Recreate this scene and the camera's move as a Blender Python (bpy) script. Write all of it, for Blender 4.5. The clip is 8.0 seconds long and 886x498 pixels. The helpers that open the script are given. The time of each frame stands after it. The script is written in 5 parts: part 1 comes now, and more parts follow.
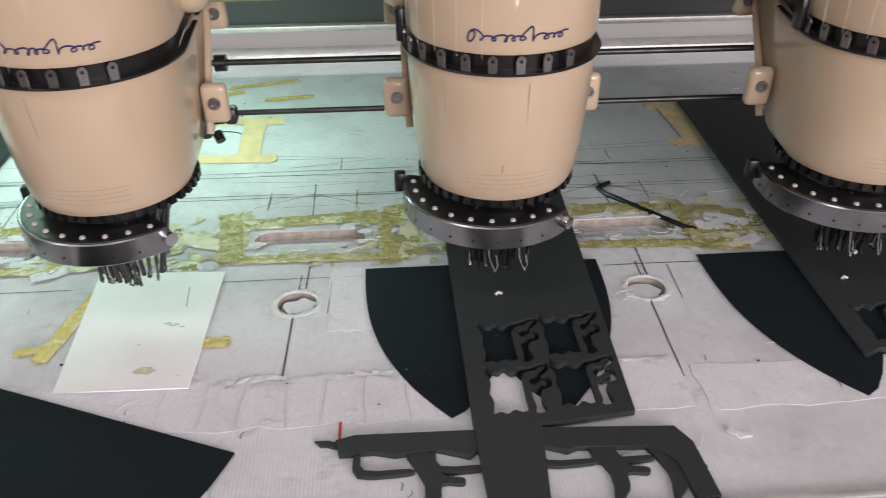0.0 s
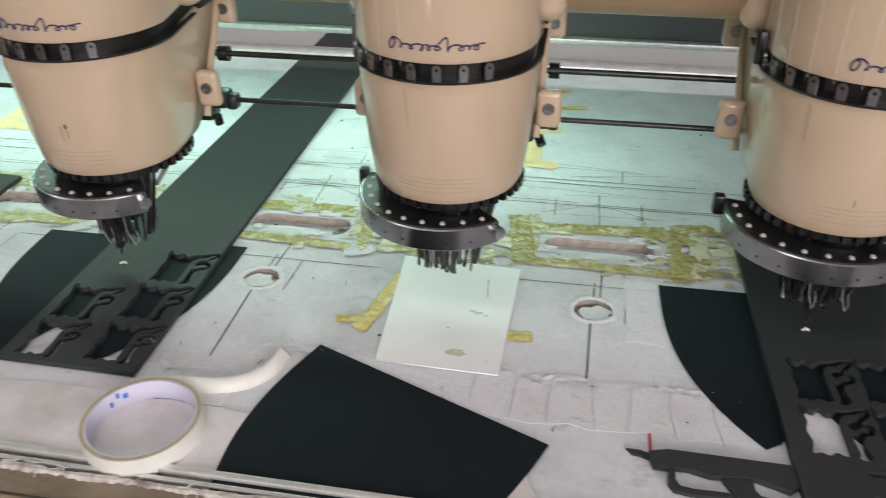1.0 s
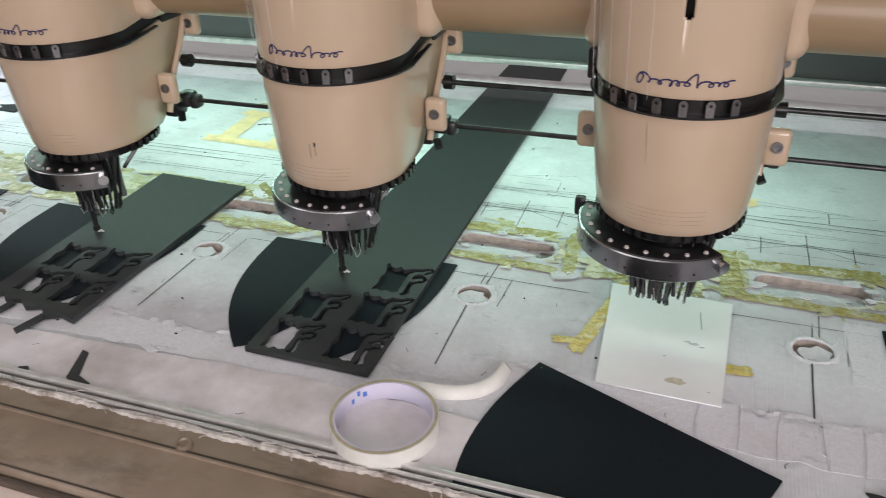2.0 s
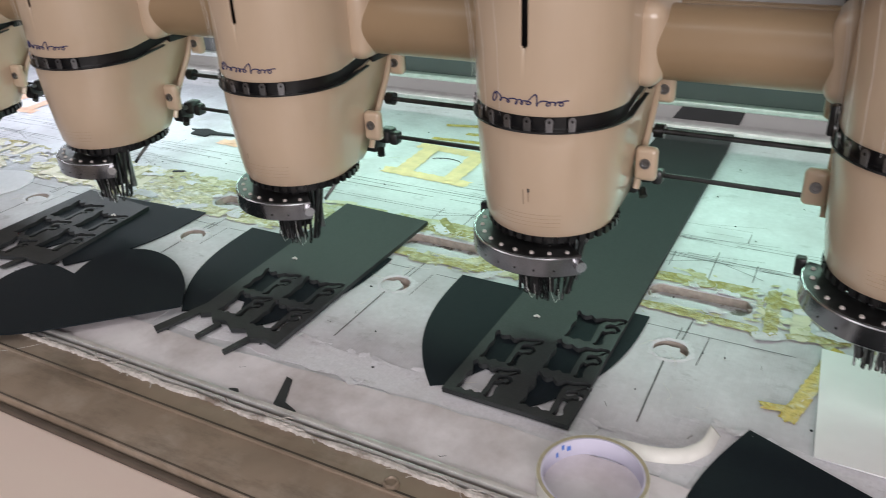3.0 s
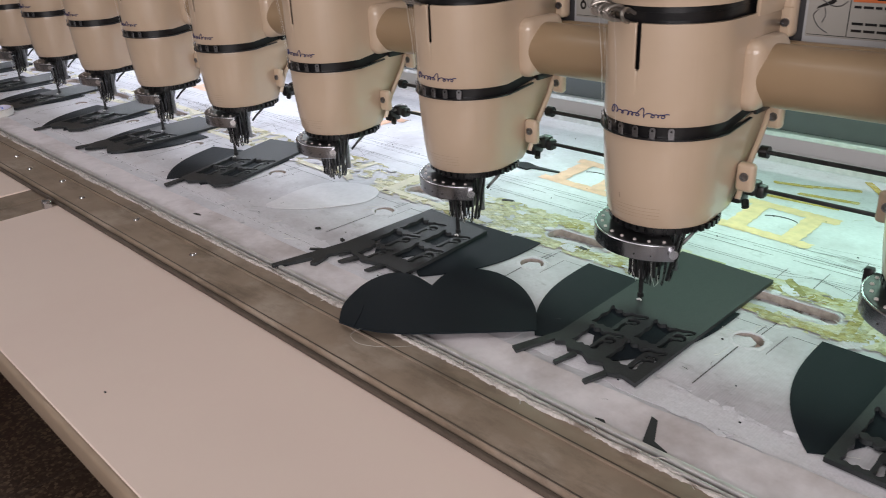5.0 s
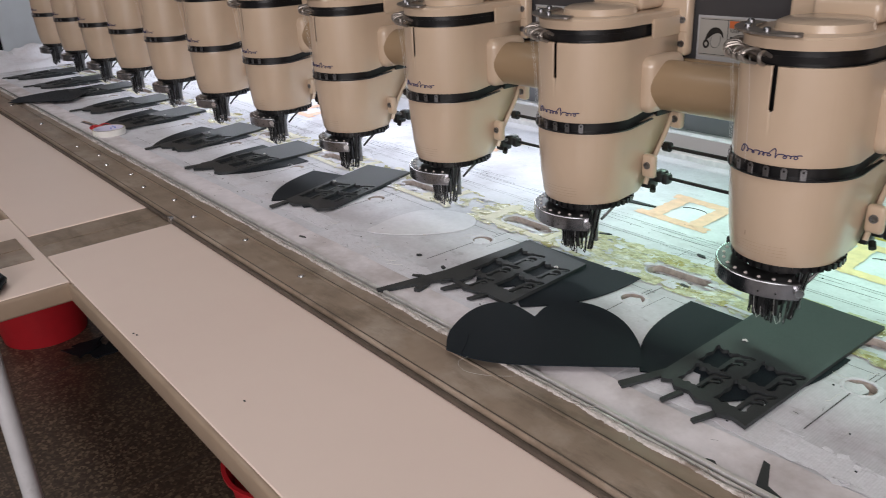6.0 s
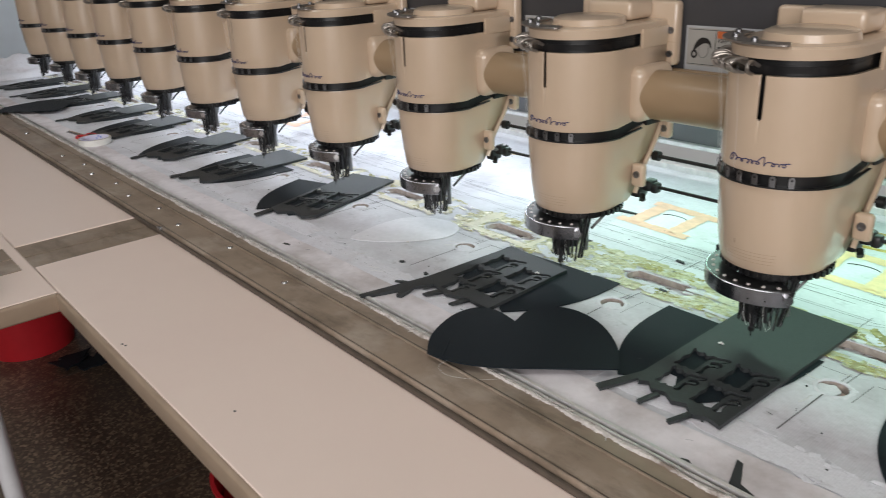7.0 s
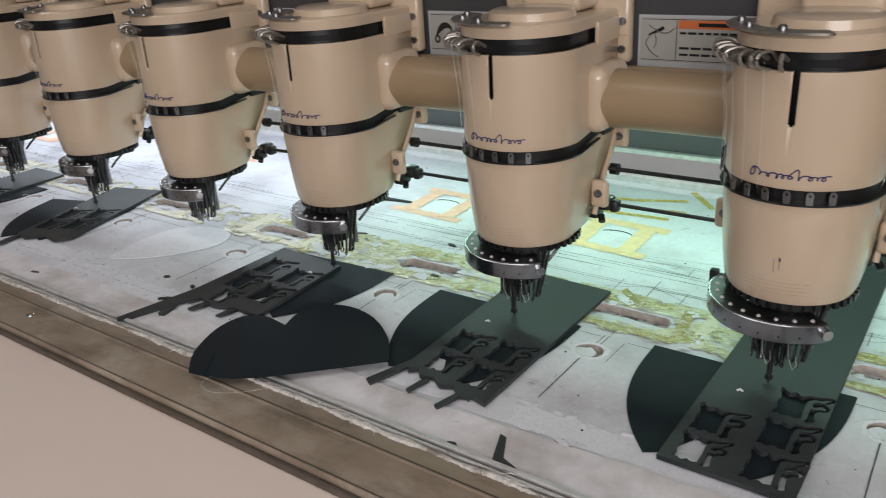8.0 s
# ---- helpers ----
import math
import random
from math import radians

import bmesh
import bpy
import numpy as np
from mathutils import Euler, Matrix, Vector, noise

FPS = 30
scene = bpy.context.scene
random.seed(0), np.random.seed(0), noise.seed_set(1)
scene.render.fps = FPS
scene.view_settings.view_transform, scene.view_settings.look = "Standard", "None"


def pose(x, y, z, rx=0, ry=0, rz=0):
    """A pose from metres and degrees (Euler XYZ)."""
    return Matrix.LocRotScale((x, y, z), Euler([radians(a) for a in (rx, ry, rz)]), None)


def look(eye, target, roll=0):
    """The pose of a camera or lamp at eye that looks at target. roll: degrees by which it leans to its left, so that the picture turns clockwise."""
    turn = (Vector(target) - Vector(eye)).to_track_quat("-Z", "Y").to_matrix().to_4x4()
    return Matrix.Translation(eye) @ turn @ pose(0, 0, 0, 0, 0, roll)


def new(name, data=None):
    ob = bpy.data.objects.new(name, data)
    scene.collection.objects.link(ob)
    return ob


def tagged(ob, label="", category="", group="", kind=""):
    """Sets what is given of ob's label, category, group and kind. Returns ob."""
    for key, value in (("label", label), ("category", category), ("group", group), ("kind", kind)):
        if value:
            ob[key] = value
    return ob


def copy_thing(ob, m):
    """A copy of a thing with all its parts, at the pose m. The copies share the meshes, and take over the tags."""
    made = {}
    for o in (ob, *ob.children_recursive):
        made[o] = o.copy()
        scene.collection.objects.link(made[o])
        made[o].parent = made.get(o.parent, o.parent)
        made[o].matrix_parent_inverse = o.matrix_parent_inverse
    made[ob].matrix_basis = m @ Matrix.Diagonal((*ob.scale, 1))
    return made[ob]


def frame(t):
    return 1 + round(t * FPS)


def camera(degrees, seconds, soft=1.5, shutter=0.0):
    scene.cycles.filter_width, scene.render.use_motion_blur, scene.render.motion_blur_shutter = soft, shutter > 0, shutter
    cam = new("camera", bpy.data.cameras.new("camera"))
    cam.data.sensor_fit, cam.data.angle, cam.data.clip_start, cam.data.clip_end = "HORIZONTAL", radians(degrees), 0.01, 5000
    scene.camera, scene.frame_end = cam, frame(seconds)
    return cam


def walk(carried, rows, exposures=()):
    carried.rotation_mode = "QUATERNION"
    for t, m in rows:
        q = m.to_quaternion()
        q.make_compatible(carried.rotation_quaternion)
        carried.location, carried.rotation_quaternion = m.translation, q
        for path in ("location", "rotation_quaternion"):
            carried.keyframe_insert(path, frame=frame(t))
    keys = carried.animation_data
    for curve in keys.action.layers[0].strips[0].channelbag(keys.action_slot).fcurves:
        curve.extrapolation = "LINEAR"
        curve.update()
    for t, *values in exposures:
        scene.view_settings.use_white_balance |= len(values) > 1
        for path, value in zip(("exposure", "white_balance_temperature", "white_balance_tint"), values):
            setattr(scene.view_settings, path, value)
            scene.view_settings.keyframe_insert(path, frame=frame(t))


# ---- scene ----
cam = camera(58.6, 8.0, soft=1.0, shutter=0.25)

# ---------------------------------------------------------------- camera
PATH = [
    (0, (-0.0874, -0.6025, 1.2812), (-0.0305, 0.2309, 0.7314), -0.28),
    (0.5, (-0.1421, -0.6077, 1.2756), (-0.1684, 0.2318, 0.7328), -0.07),
    (1, (-0.212, -0.6229, 1.2859), (-0.3644, 0.208, 0.7507), -0.52),
    (1.5, (-0.256, -0.6337, 1.29), (-0.4996, 0.1859, 0.7714), -1.52),
    (1.7, (-0.2706, -0.6486, 1.2918), (-0.5375, 0.1691, 0.7817), -1.61),
    (2.8, (-0.3617, -0.6908, 1.3119), (-0.7638, 0.091, 0.8354), -2.9),
    (3, (-0.3778, -0.6906, 1.3156), (-0.8145, 0.0778, 0.8478), -2.97),
    (3.5, (-0.4173, -0.7254, 1.3161), (-0.919, 0.0169, 0.8719), -2.7),
    (4, (-0.4511, -0.7508, 1.3244), (-1.0176, -0.0484, 0.8935), -3.02),
    (4.5, (-0.4802, -0.7743, 1.3299), (-1.1054, -0.1176, 0.9081), -3.33),
    (4.7, (-0.4855, -0.7894, 1.331), (-1.1275, -0.1468, 0.9127), -3.18),
    (5.8, (-0.5198, -0.8676, 1.3546), (-1.2296, -0.2818, 0.9635), -2.8),
    (6, (-0.5204, -0.8838, 1.3591), (-1.2458, -0.3119, 0.976), -2.84),
    (6.5, (-0.5285, -0.9084, 1.3603), (-1.2791, -0.3604, 0.9909), -2.69),
    (7, (-0.5211, -0.8862, 1.3568), (-1.2414, -0.3, 0.9859), -2.66),
    (7.5, (-0.4951, -0.8404, 1.3504), (-1.1283, -0.1647, 0.9731), -3.29),
    (8, (-0.4801, -0.82, 1.3428), (-1.034, -0.0825, 0.9565), -3.6),
]
walk(cam, [(t, look(e, g, r)) for t, e, g, r in PATH], exposures=[(0, 0.25, 6500, 10), (1, 0.1, 6500, 7), (1.5, 0.02, 6500, 10), (3, -0.12, 6420, 9), (4.5, -0.15, 6420, 10), (6.5, 0.0, 6400, 8), (7, 0.05, 6350, 4), (7.5, -0.08, 6300, 3), (8, -0.17, 6320, 4)])

# the embroidery frame's drift (dx, dy) that carries cloth and pieces
DRIFT = [(0, .004, -.005), (0.5, .0025, -.0037), (1, .002, -.0036), (1.5, .0056, .0019), (2.8, .005, -.002), (3, .0017, -.0012), (3.5, 0, 0),
         (4, -.0008, .0012), (4.5, 0, .004), (4.8, .003, .001), (5.2, .002, -.013), (5.8, -.0029, -.0257), (6, -.0031, -.0266),
         (6.5, -.0152, -.025), (7, -.0219, -.0279), (7.5, -.0194, -.0288), (8, -.0194, -.0316)]

# ---------------------------------------------------------------- light
world = bpy.data.worlds.new("world")
scene.world = world
world.use_nodes = True
bg = world.node_tree.nodes["Background"]
bg.inputs[0].default_value = (0.9, 0.95, 1.0, 1)
bg.inputs[1].default_value = 0.15


def lamp(name, size, size_y, power, color, m):
    d = bpy.data.lights.new(name, "AREA")
    d.shape, d.size, d.size_y, d.energy, d.color = "RECTANGLE", size, size_y, power, color
    ob = new(name, d)
    ob.matrix_world = m
    return ob


# strip light under the machine's beam
lamp("strip_light_glow", 1.24, 0.03, 2.5, (0.62, 1.0, 0.80), pose(-0.81, 0.285, 1.110, 0, 0, 0))
lamp("strip_light_glow", 3.0, 0.03, 7.4, (0.87, 0.91, 1.0), pose(-2.9, 0.285, 1.110, 0, 0, 0))
# ceiling tubes, out of view, added as general room light
lamp("added_tube_glow", 6.0, 0.25, 22, (1.0, 0.93, 0.93), pose(-3.0, -0.9, 2.85))
lamp("added_tube_glow", 6.0, 0.25, 36, (1.0, 0.92, 0.94), pose(-1.8, 1.7, 2.85))
# window behind the operator: unseen, added for soft front light
lamp("added_window_glow", 3.0, 1.5, 112, (1.0, 0.92, 0.92), look((1.2, -3.35, 1.9), (-0.6, 0, 0.9)))

# ---------------------------------------------------------------- materials


def material(name, base, rough=0.5, metal=0.0, var=0.06, scale=30, bump=0.0, bump_scale=200, stain=None, stain_scale=6, stain_low=0.55, stain_high=0.75, coat=0.0, emit=None, dirt_gloss=None, sheen=0.0, spec=0.5, ribs=0.0):
    """base colour with fine grain, broad stains, dirt or gloss put in as colour, and relief."""
    m = bpy.data.materials.new(name)
    m.use_nodes = True
    t = m.node_tree
    n, l = t.nodes, t.links
    b = n["Principled BSDF"]
    b.inputs["Roughness"].default_value = rough
    b.inputs["Metallic"].default_value = metal
    b.inputs["Coat Weight"].default_value = coat
    b.inputs["Coat Roughness"].default_value = 0.08
    co = n.new("ShaderNodeTexCoord")
    g = n.new("ShaderNodeTexNoise")
    g.inputs["Scale"].default_value = scale
    g.inputs["Detail"].default_value = 5
    l.new(co.outputs["Object"], g.inputs["Vector"])
    ramp = n.new("ShaderNodeMapRange")
    ramp.inputs[1].default_value, ramp.inputs[2].default_value = 0.3, 0.7
    ramp.inputs[3].default_value, ramp.inputs[4].default_value = 1 - var, 1 + var
    l.new(g.outputs[0], ramp.inputs[0])
    mul = n.new("ShaderNodeVectorMath")
    mul.operation = "SCALE"
    mul.inputs[0].default_value = base
    l.new(ramp.outputs[0], mul.inputs["Scale"])
    out = mul.outputs[0]
    if stain:
        s = n.new("ShaderNodeTexNoise")
        s.inputs["Scale"].default_value = stain_scale
        s.inputs["Detail"].default_value = 6
        s.inputs["Roughness"].default_value = 0.65
        l.new(co.outputs["Object"], s.inputs["Vector"])
        r2 = n.new("ShaderNodeMapRange")
        r2.inputs[1].default_value, r2.inputs[2].default_value = stain_low, stain_high
        l.new(s.outputs[0], r2.inputs[0])
        mix = n.new("ShaderNodeMix")
        mix.data_type = "RGBA"
        l.new(r2.outputs[0], mix.inputs[0])
        l.new(out, mix.inputs[6])
        mix.inputs[7].default_value = (*stain, 1)
        out = mix.outputs[2]
    if dirt_gloss:
        col, sc, lo, hi, stretch = dirt_gloss
        mp = n.new("ShaderNodeMapping")
        mp.inputs["Scale"].default_value = stretch
        l.new(co.outputs["Object"], mp.inputs[0])
        s3 = n.new("ShaderNodeTexNoise")
        s3.inputs["Scale"].default_value = sc
        s3.inputs["Detail"].default_value = 8
        s3.inputs["Roughness"].default_value = 0.7
        l.new(mp.outputs[0], s3.inputs["Vector"])
        r3 = n.new("ShaderNodeMapRange")
        r3.inputs[1].default_value, r3.inputs[2].default_value = lo, hi
        l.new(s3.outputs[0], r3.inputs[0])
        mix3 = n.new("ShaderNodeMix")
        mix3.data_type = "RGBA"
        l.new(r3.outputs[0], mix3.inputs[0])
        l.new(out, mix3.inputs[6])
        mix3.inputs[7].default_value = (*col, 1)
        out = mix3.outputs[2]
    l.new(out, b.inputs["Base Color"])
    if bump:
        bn = n.new("ShaderNodeTexNoise")
        bn.inputs["Scale"].default_value = bump_scale
        bn.inputs["Detail"].default_value = 4
        l.new(co.outputs["Object"], bn.inputs["Vector"])
        bp = n.new("ShaderNodeBump")
        bp.inputs["Strength"].default_value = bump
        bp.inputs["Distance"].default_value = 0.002
        height = bn.outputs[0]
        if ribs:
            wv = n.new("ShaderNodeTexWave")
            wv.inputs["Scale"].default_value = ribs
            wv.inputs["Distortion"].default_value = 0.6
            l.new(co.outputs["Object"], wv.inputs["Vector"])
            ma = n.new("ShaderNodeMath")
            ma.operation = "MULTIPLY_ADD"
            ma.inputs[1].default_value = 0.12
            l.new(wv.outputs["Fac"], ma.inputs[0])
            l.new(height, ma.inputs[2])
            height = ma.outputs[0]
        l.new(height, bp.inputs["Height"])
        l.new(bp.outputs[0], b.inputs["Normal"])
    b.inputs["Specular IOR Level"].default_value = spec
    if sheen:
        b.inputs["Sheen Weight"].default_value = sheen
        b.inputs["Sheen Roughness"].default_value = 0.5
    if emit:
        b.inputs["Emission Color"].default_value = (*emit[0], 1)
        b.inputs["Emission Strength"].default_value = emit[1]
    return m


# faint upright streaks in the enamel's colour imitate its gloss streaks
CREAM = material("cream_enamel", (0.535, 0.408, 0.296), 0.30, var=0.03, scale=14, bump=0.04, bump_scale=60, stain=(0.55, 0.38, 0.24), stain_scale=9, stain_low=0.6, stain_high=0.95, coat=0.6, dirt_gloss=((0.50, 0.37, 0.255), 26, 0.56, 0.9, (1, 1, 0.04)))
SOILED = material("soiled_enamel", (0.40, 0.29, 0.195), 0.45, var=0.2, scale=90)
TAN = material("tan_enamel_tube", (0.31, 0.215, 0.127), 0.4, var=0.04, scale=10, coat=0.1)
BLACK = material("black_plastic", (0.008, 0.008, 0.009), 0.28, var=0.2, scale=60)
CHROME = material("chromed_steel", (0.62, 0.62, 0.64), 0.2, 1.0, var=0.12, scale=45, bump=0.05, bump_scale=90)
STEEL = material("dull_steel", (0.24, 0.24, 0.25), 0.35, 1.0, var=0.25, scale=120)
DARKSTEEL = material("oiled_dark_steel", (0.06, 0.06, 0.062), 0.35, 0.8, var=0.3, scale=80)
INK = material("dark_blue_ink", (0.02, 0.02, 0.10), 0.5)
CLOTH = material("white_backing_cloth", (0.69, 0.69, 0.735), 0.9, var=0.045, scale=160, bump=0.55, bump_scale=38, stain=(0.46, 0.44, 0.47), stain_scale=6, stain_low=0.46, stain_high=0.76, dirt_gloss=((0.26, 0.25, 0.26), 24, 0.58, 0.88, (1, 1.6, 1)), ribs=110)
PATCH = material("white_patch_cloth", (0.72, 0.712, 0.76), 0.9, var=0.06, scale=300, bump=0.4, bump_scale=70, stain=(0.56, 0.52, 0.54), stain_scale=11, stain_low=0.5, stain_high=0.85, dirt_gloss=((0.33, 0.31, 0.32), 34, 0.58, 0.82, (1, 2.0, 1)), ribs=110)
CARD = material("white_card", (0.90, 0.91, 0.92), 0.55, var=0.02, scale=40, stain=(0.66, 0.63, 0.56), stain_scale=22, stain_low=0.66, stain_high=0.8)
GROOVE = material("dark_brown_groove", (0.085, 0.065, 0.05), 0.6, var=0.2, scale=30)
FABRIC = material("black_cap_fabric", (0.0052, 0.0100, 0.0150), 0.64, var=0.2, scale=500, bump=0.25, bump_scale=900, spec=0.2, sheen=0.02)
FOAM = material("charcoal_foam", (0.033, 0.0365, 0.0385), 0.5, var=0.1, scale=300, bump=0.15, bump_scale=600, spec=0.32)
# pale flecks and dark flecks colour in the glints and creases of this tape
TAPE = material("yellowed_masking_tape", (0.40, 0.345, 0.125), 0.2, var=0.2, scale=140, bump=1.0, bump_scale=170, stain=(0.62, 0.60, 0.44), stain_scale=75, stain_low=0.47, stain_high=0.68, dirt_gloss=((0.17, 0.15, 0.06), 60, 0.60, 0.78, (1, 2.5, 1)))
GOLDTAPE = material("golden_brown_tape", (0.60, 0.46, 0.12), 0.2, var=0.2, scale=120, bump=1.0, bump_scale=160, stain=(0.72, 0.66, 0.40), stain_scale=85, stain_low=0.52, stain_high=0.68)
STREAK = material("glossy_olive_tape", (0.36, 0.325, 0.15), 0.18, var=0.2, scale=90, bump=0.5, bump_scale=140)
PALETAPE = material("pale_yellow_tape", (0.68, 0.64, 0.49), 0.4, var=0.12, scale=60, bump=0.5, bump_scale=110, stain=(0.70, 0.66, 0.48), stain_scale=40, stain_low=0.45, stain_high=0.7)
BACKTAPE = material("amber_tape", (0.82, 0.62, 0.36), 0.5, var=0.1, scale=60, bump=0.3, bump_scale=90)
# whitish patches are painted highlights, dark olive ones painted creases
FILM = material("creased_tape_film", (0.60, 0.57, 0.37), 0.17, var=0.16, scale=120, bump=1.0, bump_scale=130, stain=(0.34, 0.30, 0.13), stain_scale=46, stain_low=0.50, stain_high=0.68, dirt_gloss=((0.72, 0.73, 0.71), 30, 0.50, 0.64, (1, 1.8, 1)))
PINKTAPE = material("pink_orange_tape", (0.78, 0.50, 0.37), 0.6, var=0.1, scale=60)
PENCIL = material("pencil_black", (0.05, 0.05, 0.055), 0.7, var=0.3, scale=200)
REDINK = material("red_ink", (0.6, 0.05, 0.07), 0.7)
THREAD = material("white_thread", (0.75, 0.74, 0.72), 0.8)
RAIL = material("worn_brown_rail", (0.295, 0.228, 0.172), 0.45, 0.15, var=0.12, scale=25, stain=(0.45, 0.38, 0.315), stain_scale=8, stain_low=0.5, stain_high=0.75, bump=0.1, bump_scale=40, dirt_gloss=((0.105, 0.08, 0.055), 7, 0.5, 0.78, (1, 3, 1)))
ALU = material("bright_metal_strip", (0.72, 0.71, 0.70), 0.38, 0.55, var=0.12, scale=60)
FRAY = material("frayed_white_edge", (0.60, 0.56, 0.53), 0.9, var=0.2, scale=200, bump=0.8, bump_scale=150, stain=(0.25, 0.205, 0.175), stain_scale=34, stain_low=0.52, stain_high=0.66)
PALECLOTH = material("pale_cut_cloth", (0.79, 0.785, 0.83), 0.85, var=0.04, scale=90, bump=0.2, bump_scale=300)
SLOTWALL = material("shaded_slot_edge", (0.44, 0.38, 0.34), 0.9, var=0.25, scale=120, bump=0.6, bump_scale=150)
SLOTBED = material("worn_slot_bed", (0.70, 0.70, 0.74), 0.5, var=0.12, scale=60, stain=(0.16, 0.14, 0.125), stain_scale=36, stain_low=0.54, stain_high=0.62)
LEGPAINT = material("white_painted_pipe", (0.66, 0.66, 0.68), 0.4, 0.1, var=0.06, scale=30, stain=(0.45, 0.44, 0.44), stain_scale=14, stain_low=0.55, stain_high=0.75)
LAMINATE = material("ivory_laminate", (0.83, 0.685, 0.605), 0.36, var=0.015, scale=6, stain=(0.77, 0.62, 0.55), stain_scale=3, stain_low=0.5, stain_high=0.9)
EDGING = material("brown_edge_band", (0.34, 0.255, 0.185), 0.45, var=0.08, scale=20)
UNDER = material("pale_table_board", (0.55, 0.50, 0.48), 0.6, var=0.08, scale=30)
PANEL = material("grey_painted_panel", (0.052, 0.051, 0.055), 0.45, 0.1, var=0.03, scale=20)
PANELDK = material("dark_grey_shroud", (0.25, 0.225, 0.225), 0.5, 0.1, var=0.04, scale=20)
BACKPANEL = material("grey_back_panel", (0.10, 0.10, 0.104), 0.5, 0.1, var=0.05, scale=20)
STICKER = material("white_sticker", (0.34, 0.325, 0.30), 0.4, var=0.02)
ORANGE = material("orange_sticker", (0.52, 0.13, 0.04), 0.45)
MASKROLL = material("masking_tape_roll", (0.80, 0.79, 0.75), 0.6, var=0.05, scale=80)
ROLLEDGE = material("tape_roll_side", (0.45, 0.40, 0.28), 0.7, var=0.15, scale=120)
COREMAT = material("lilac_card_core", (0.66, 0.64, 0.78), 0.7, var=0.04, scale=40)
BLUEINK = material("blue_print", (0.10, 0.22, 0.65), 0.6)
RED = material("red_plastic", (0.55, 0.02, 0.03), 0.4, var=0.06, scale=20)
REDCLOTH = material("red_cloth", (0.45, 0.02, 0.025), 0.85, var=0.15, scale=30)
WALL = material("painted_wall", (0.45, 0.45, 0.46), 0.8, var=0.04, scale=5, stain=(0.36, 0.36, 0.37), stain_scale=2)
CEIL = material("white_ceiling", (0.7, 0.7, 0.69), 0.85, var=0.03, scale=4)
CURTAIN = material("pale_blue_board", (0.68, 0.75, 0.83), 0.7, var=0.05, scale=8)
LED = material("lit_strip", (0.9, 1.0, 0.95), 0.5, emit=((0.70, 1.0, 0.88), 4.0))
LEDCOOL = material("lit_cool_strip", (0.95, 0.95, 1.0), 0.5, emit=((0.90, 0.92, 1.0), 4.0))
NEEDLE = material("needle_steel", (0.13, 0.13, 0.135), 0.27, 0.95, var=0.3, scale=150)
RINGSTEEL = material("ring_steel", (0.29, 0.29, 0.305), 0.2, 1.0, var=0.15, scale=50, bump=0.06, bump_scale=90)
LEVER = material("worn_pale_metal", (0.33, 0.295, 0.265), 0.36, 0.75, var=0.2, scale=90)
STAIN = material("tan_stain", (0.62, 0.58, 0.47), 0.8, var=0.15, scale=120)
FELT = material("soiled_felt_band", (0.77, 0.725, 0.755), 0.85, var=0.08, scale=30, bump=0.3, bump_scale=30, stain=(0.42, 0.365, 0.355), stain_scale=6, stain_low=0.45, stain_high=0.74, dirt_gloss=((0.30, 0.27, 0.26), 30, 0.66, 0.85, (1, 1, 1)))
PIPE = material("grey_painted_pipe", (0.45, 0.46, 0.48), 0.4, 0.3, var=0.05, scale=30)


def terrazzo():
    m = bpy.data.materials.new("dark_terrazzo")
    m.use_nodes = True
    n, l = m.node_tree.nodes, m.node_tree.links
    b = n["Principled BSDF"]
    b.inputs["Roughness"].default_value = 0.35
    co = n.new("ShaderNodeTexCoord")
    v = n.new("ShaderNodeTexVoronoi")
    v.inputs["Scale"].default_value = 130
    l.new(co.outputs["Object"], v.inputs["Vector"])
    r = n.new("ShaderNodeValToRGB")
    e = r.color_ramp.elements
    e[0].position, e[0].color = 0.0, (0.06, 0.04, 0.03, 1)
    e[1].position, e[1].color = 1.0, (0.24, 0.175, 0.12, 1)
    for p, c in ((0.45, (0.075, 0.052, 0.038, 1)), (0.7, (0.12, 0.085, 0.06, 1))):
        x = e.new(p)
        x.color = c
    sep = n.new("ShaderNodeSeparateColor")
    l.new(v.outputs["Color"], sep.inputs[0])
    l.new(sep.outputs[0], r.inputs[0])
    s = n.new("ShaderNodeTexNoise")
    s.inputs["Scale"].default_value = 2.5
    l.new(co.outputs["Object"], s.inputs["Vector"])
    mr = n.new("ShaderNodeMapRange")
    mr.inputs[3].default_value, mr.inputs[4].default_value = 0.6, 1.25
    l.new(s.outputs[0], mr.inputs[0])
    mul = n.new("ShaderNodeVectorMath")
    mul.operation = "SCALE"
    l.new(r.outputs[0], mul.inputs[0])
    l.new(mr.outputs[0], mul.inputs["Scale"])
    l.new(mul.outputs[0], b.inputs["Base Color"])
    return m


TERRAZZO = terrazzo()

# ---------------------------------------------------------------- mesh helpers


def smooth(me, angle=35):
    for p in me.polygons:
        p.use_smooth = True
    me.set_sharp_from_angle(angle=radians(angle))


def mesh_of(name, bm, mat, sm=True):
    me = bpy.data.meshes.new(name)
    bmesh.ops.recalc_face_normals(bm, faces=bm.faces)
    bm.to_mesh(me)
    bm.free()
    me.materials.append(mat)
    if sm:
        smooth(me)
    return me


def part(name, bm, mat=None, parent=None, label="", at=None, sm=True):
    me = mesh_of(name, bm, mat, sm) if isinstance(bm, bmesh.types.BMesh) else bm
    ob = new(name, me)
    if parent:
        ob.parent = parent
    if at is not None:
        ob.matrix_basis = at
    if label:
        tagged(ob, label)
    return ob


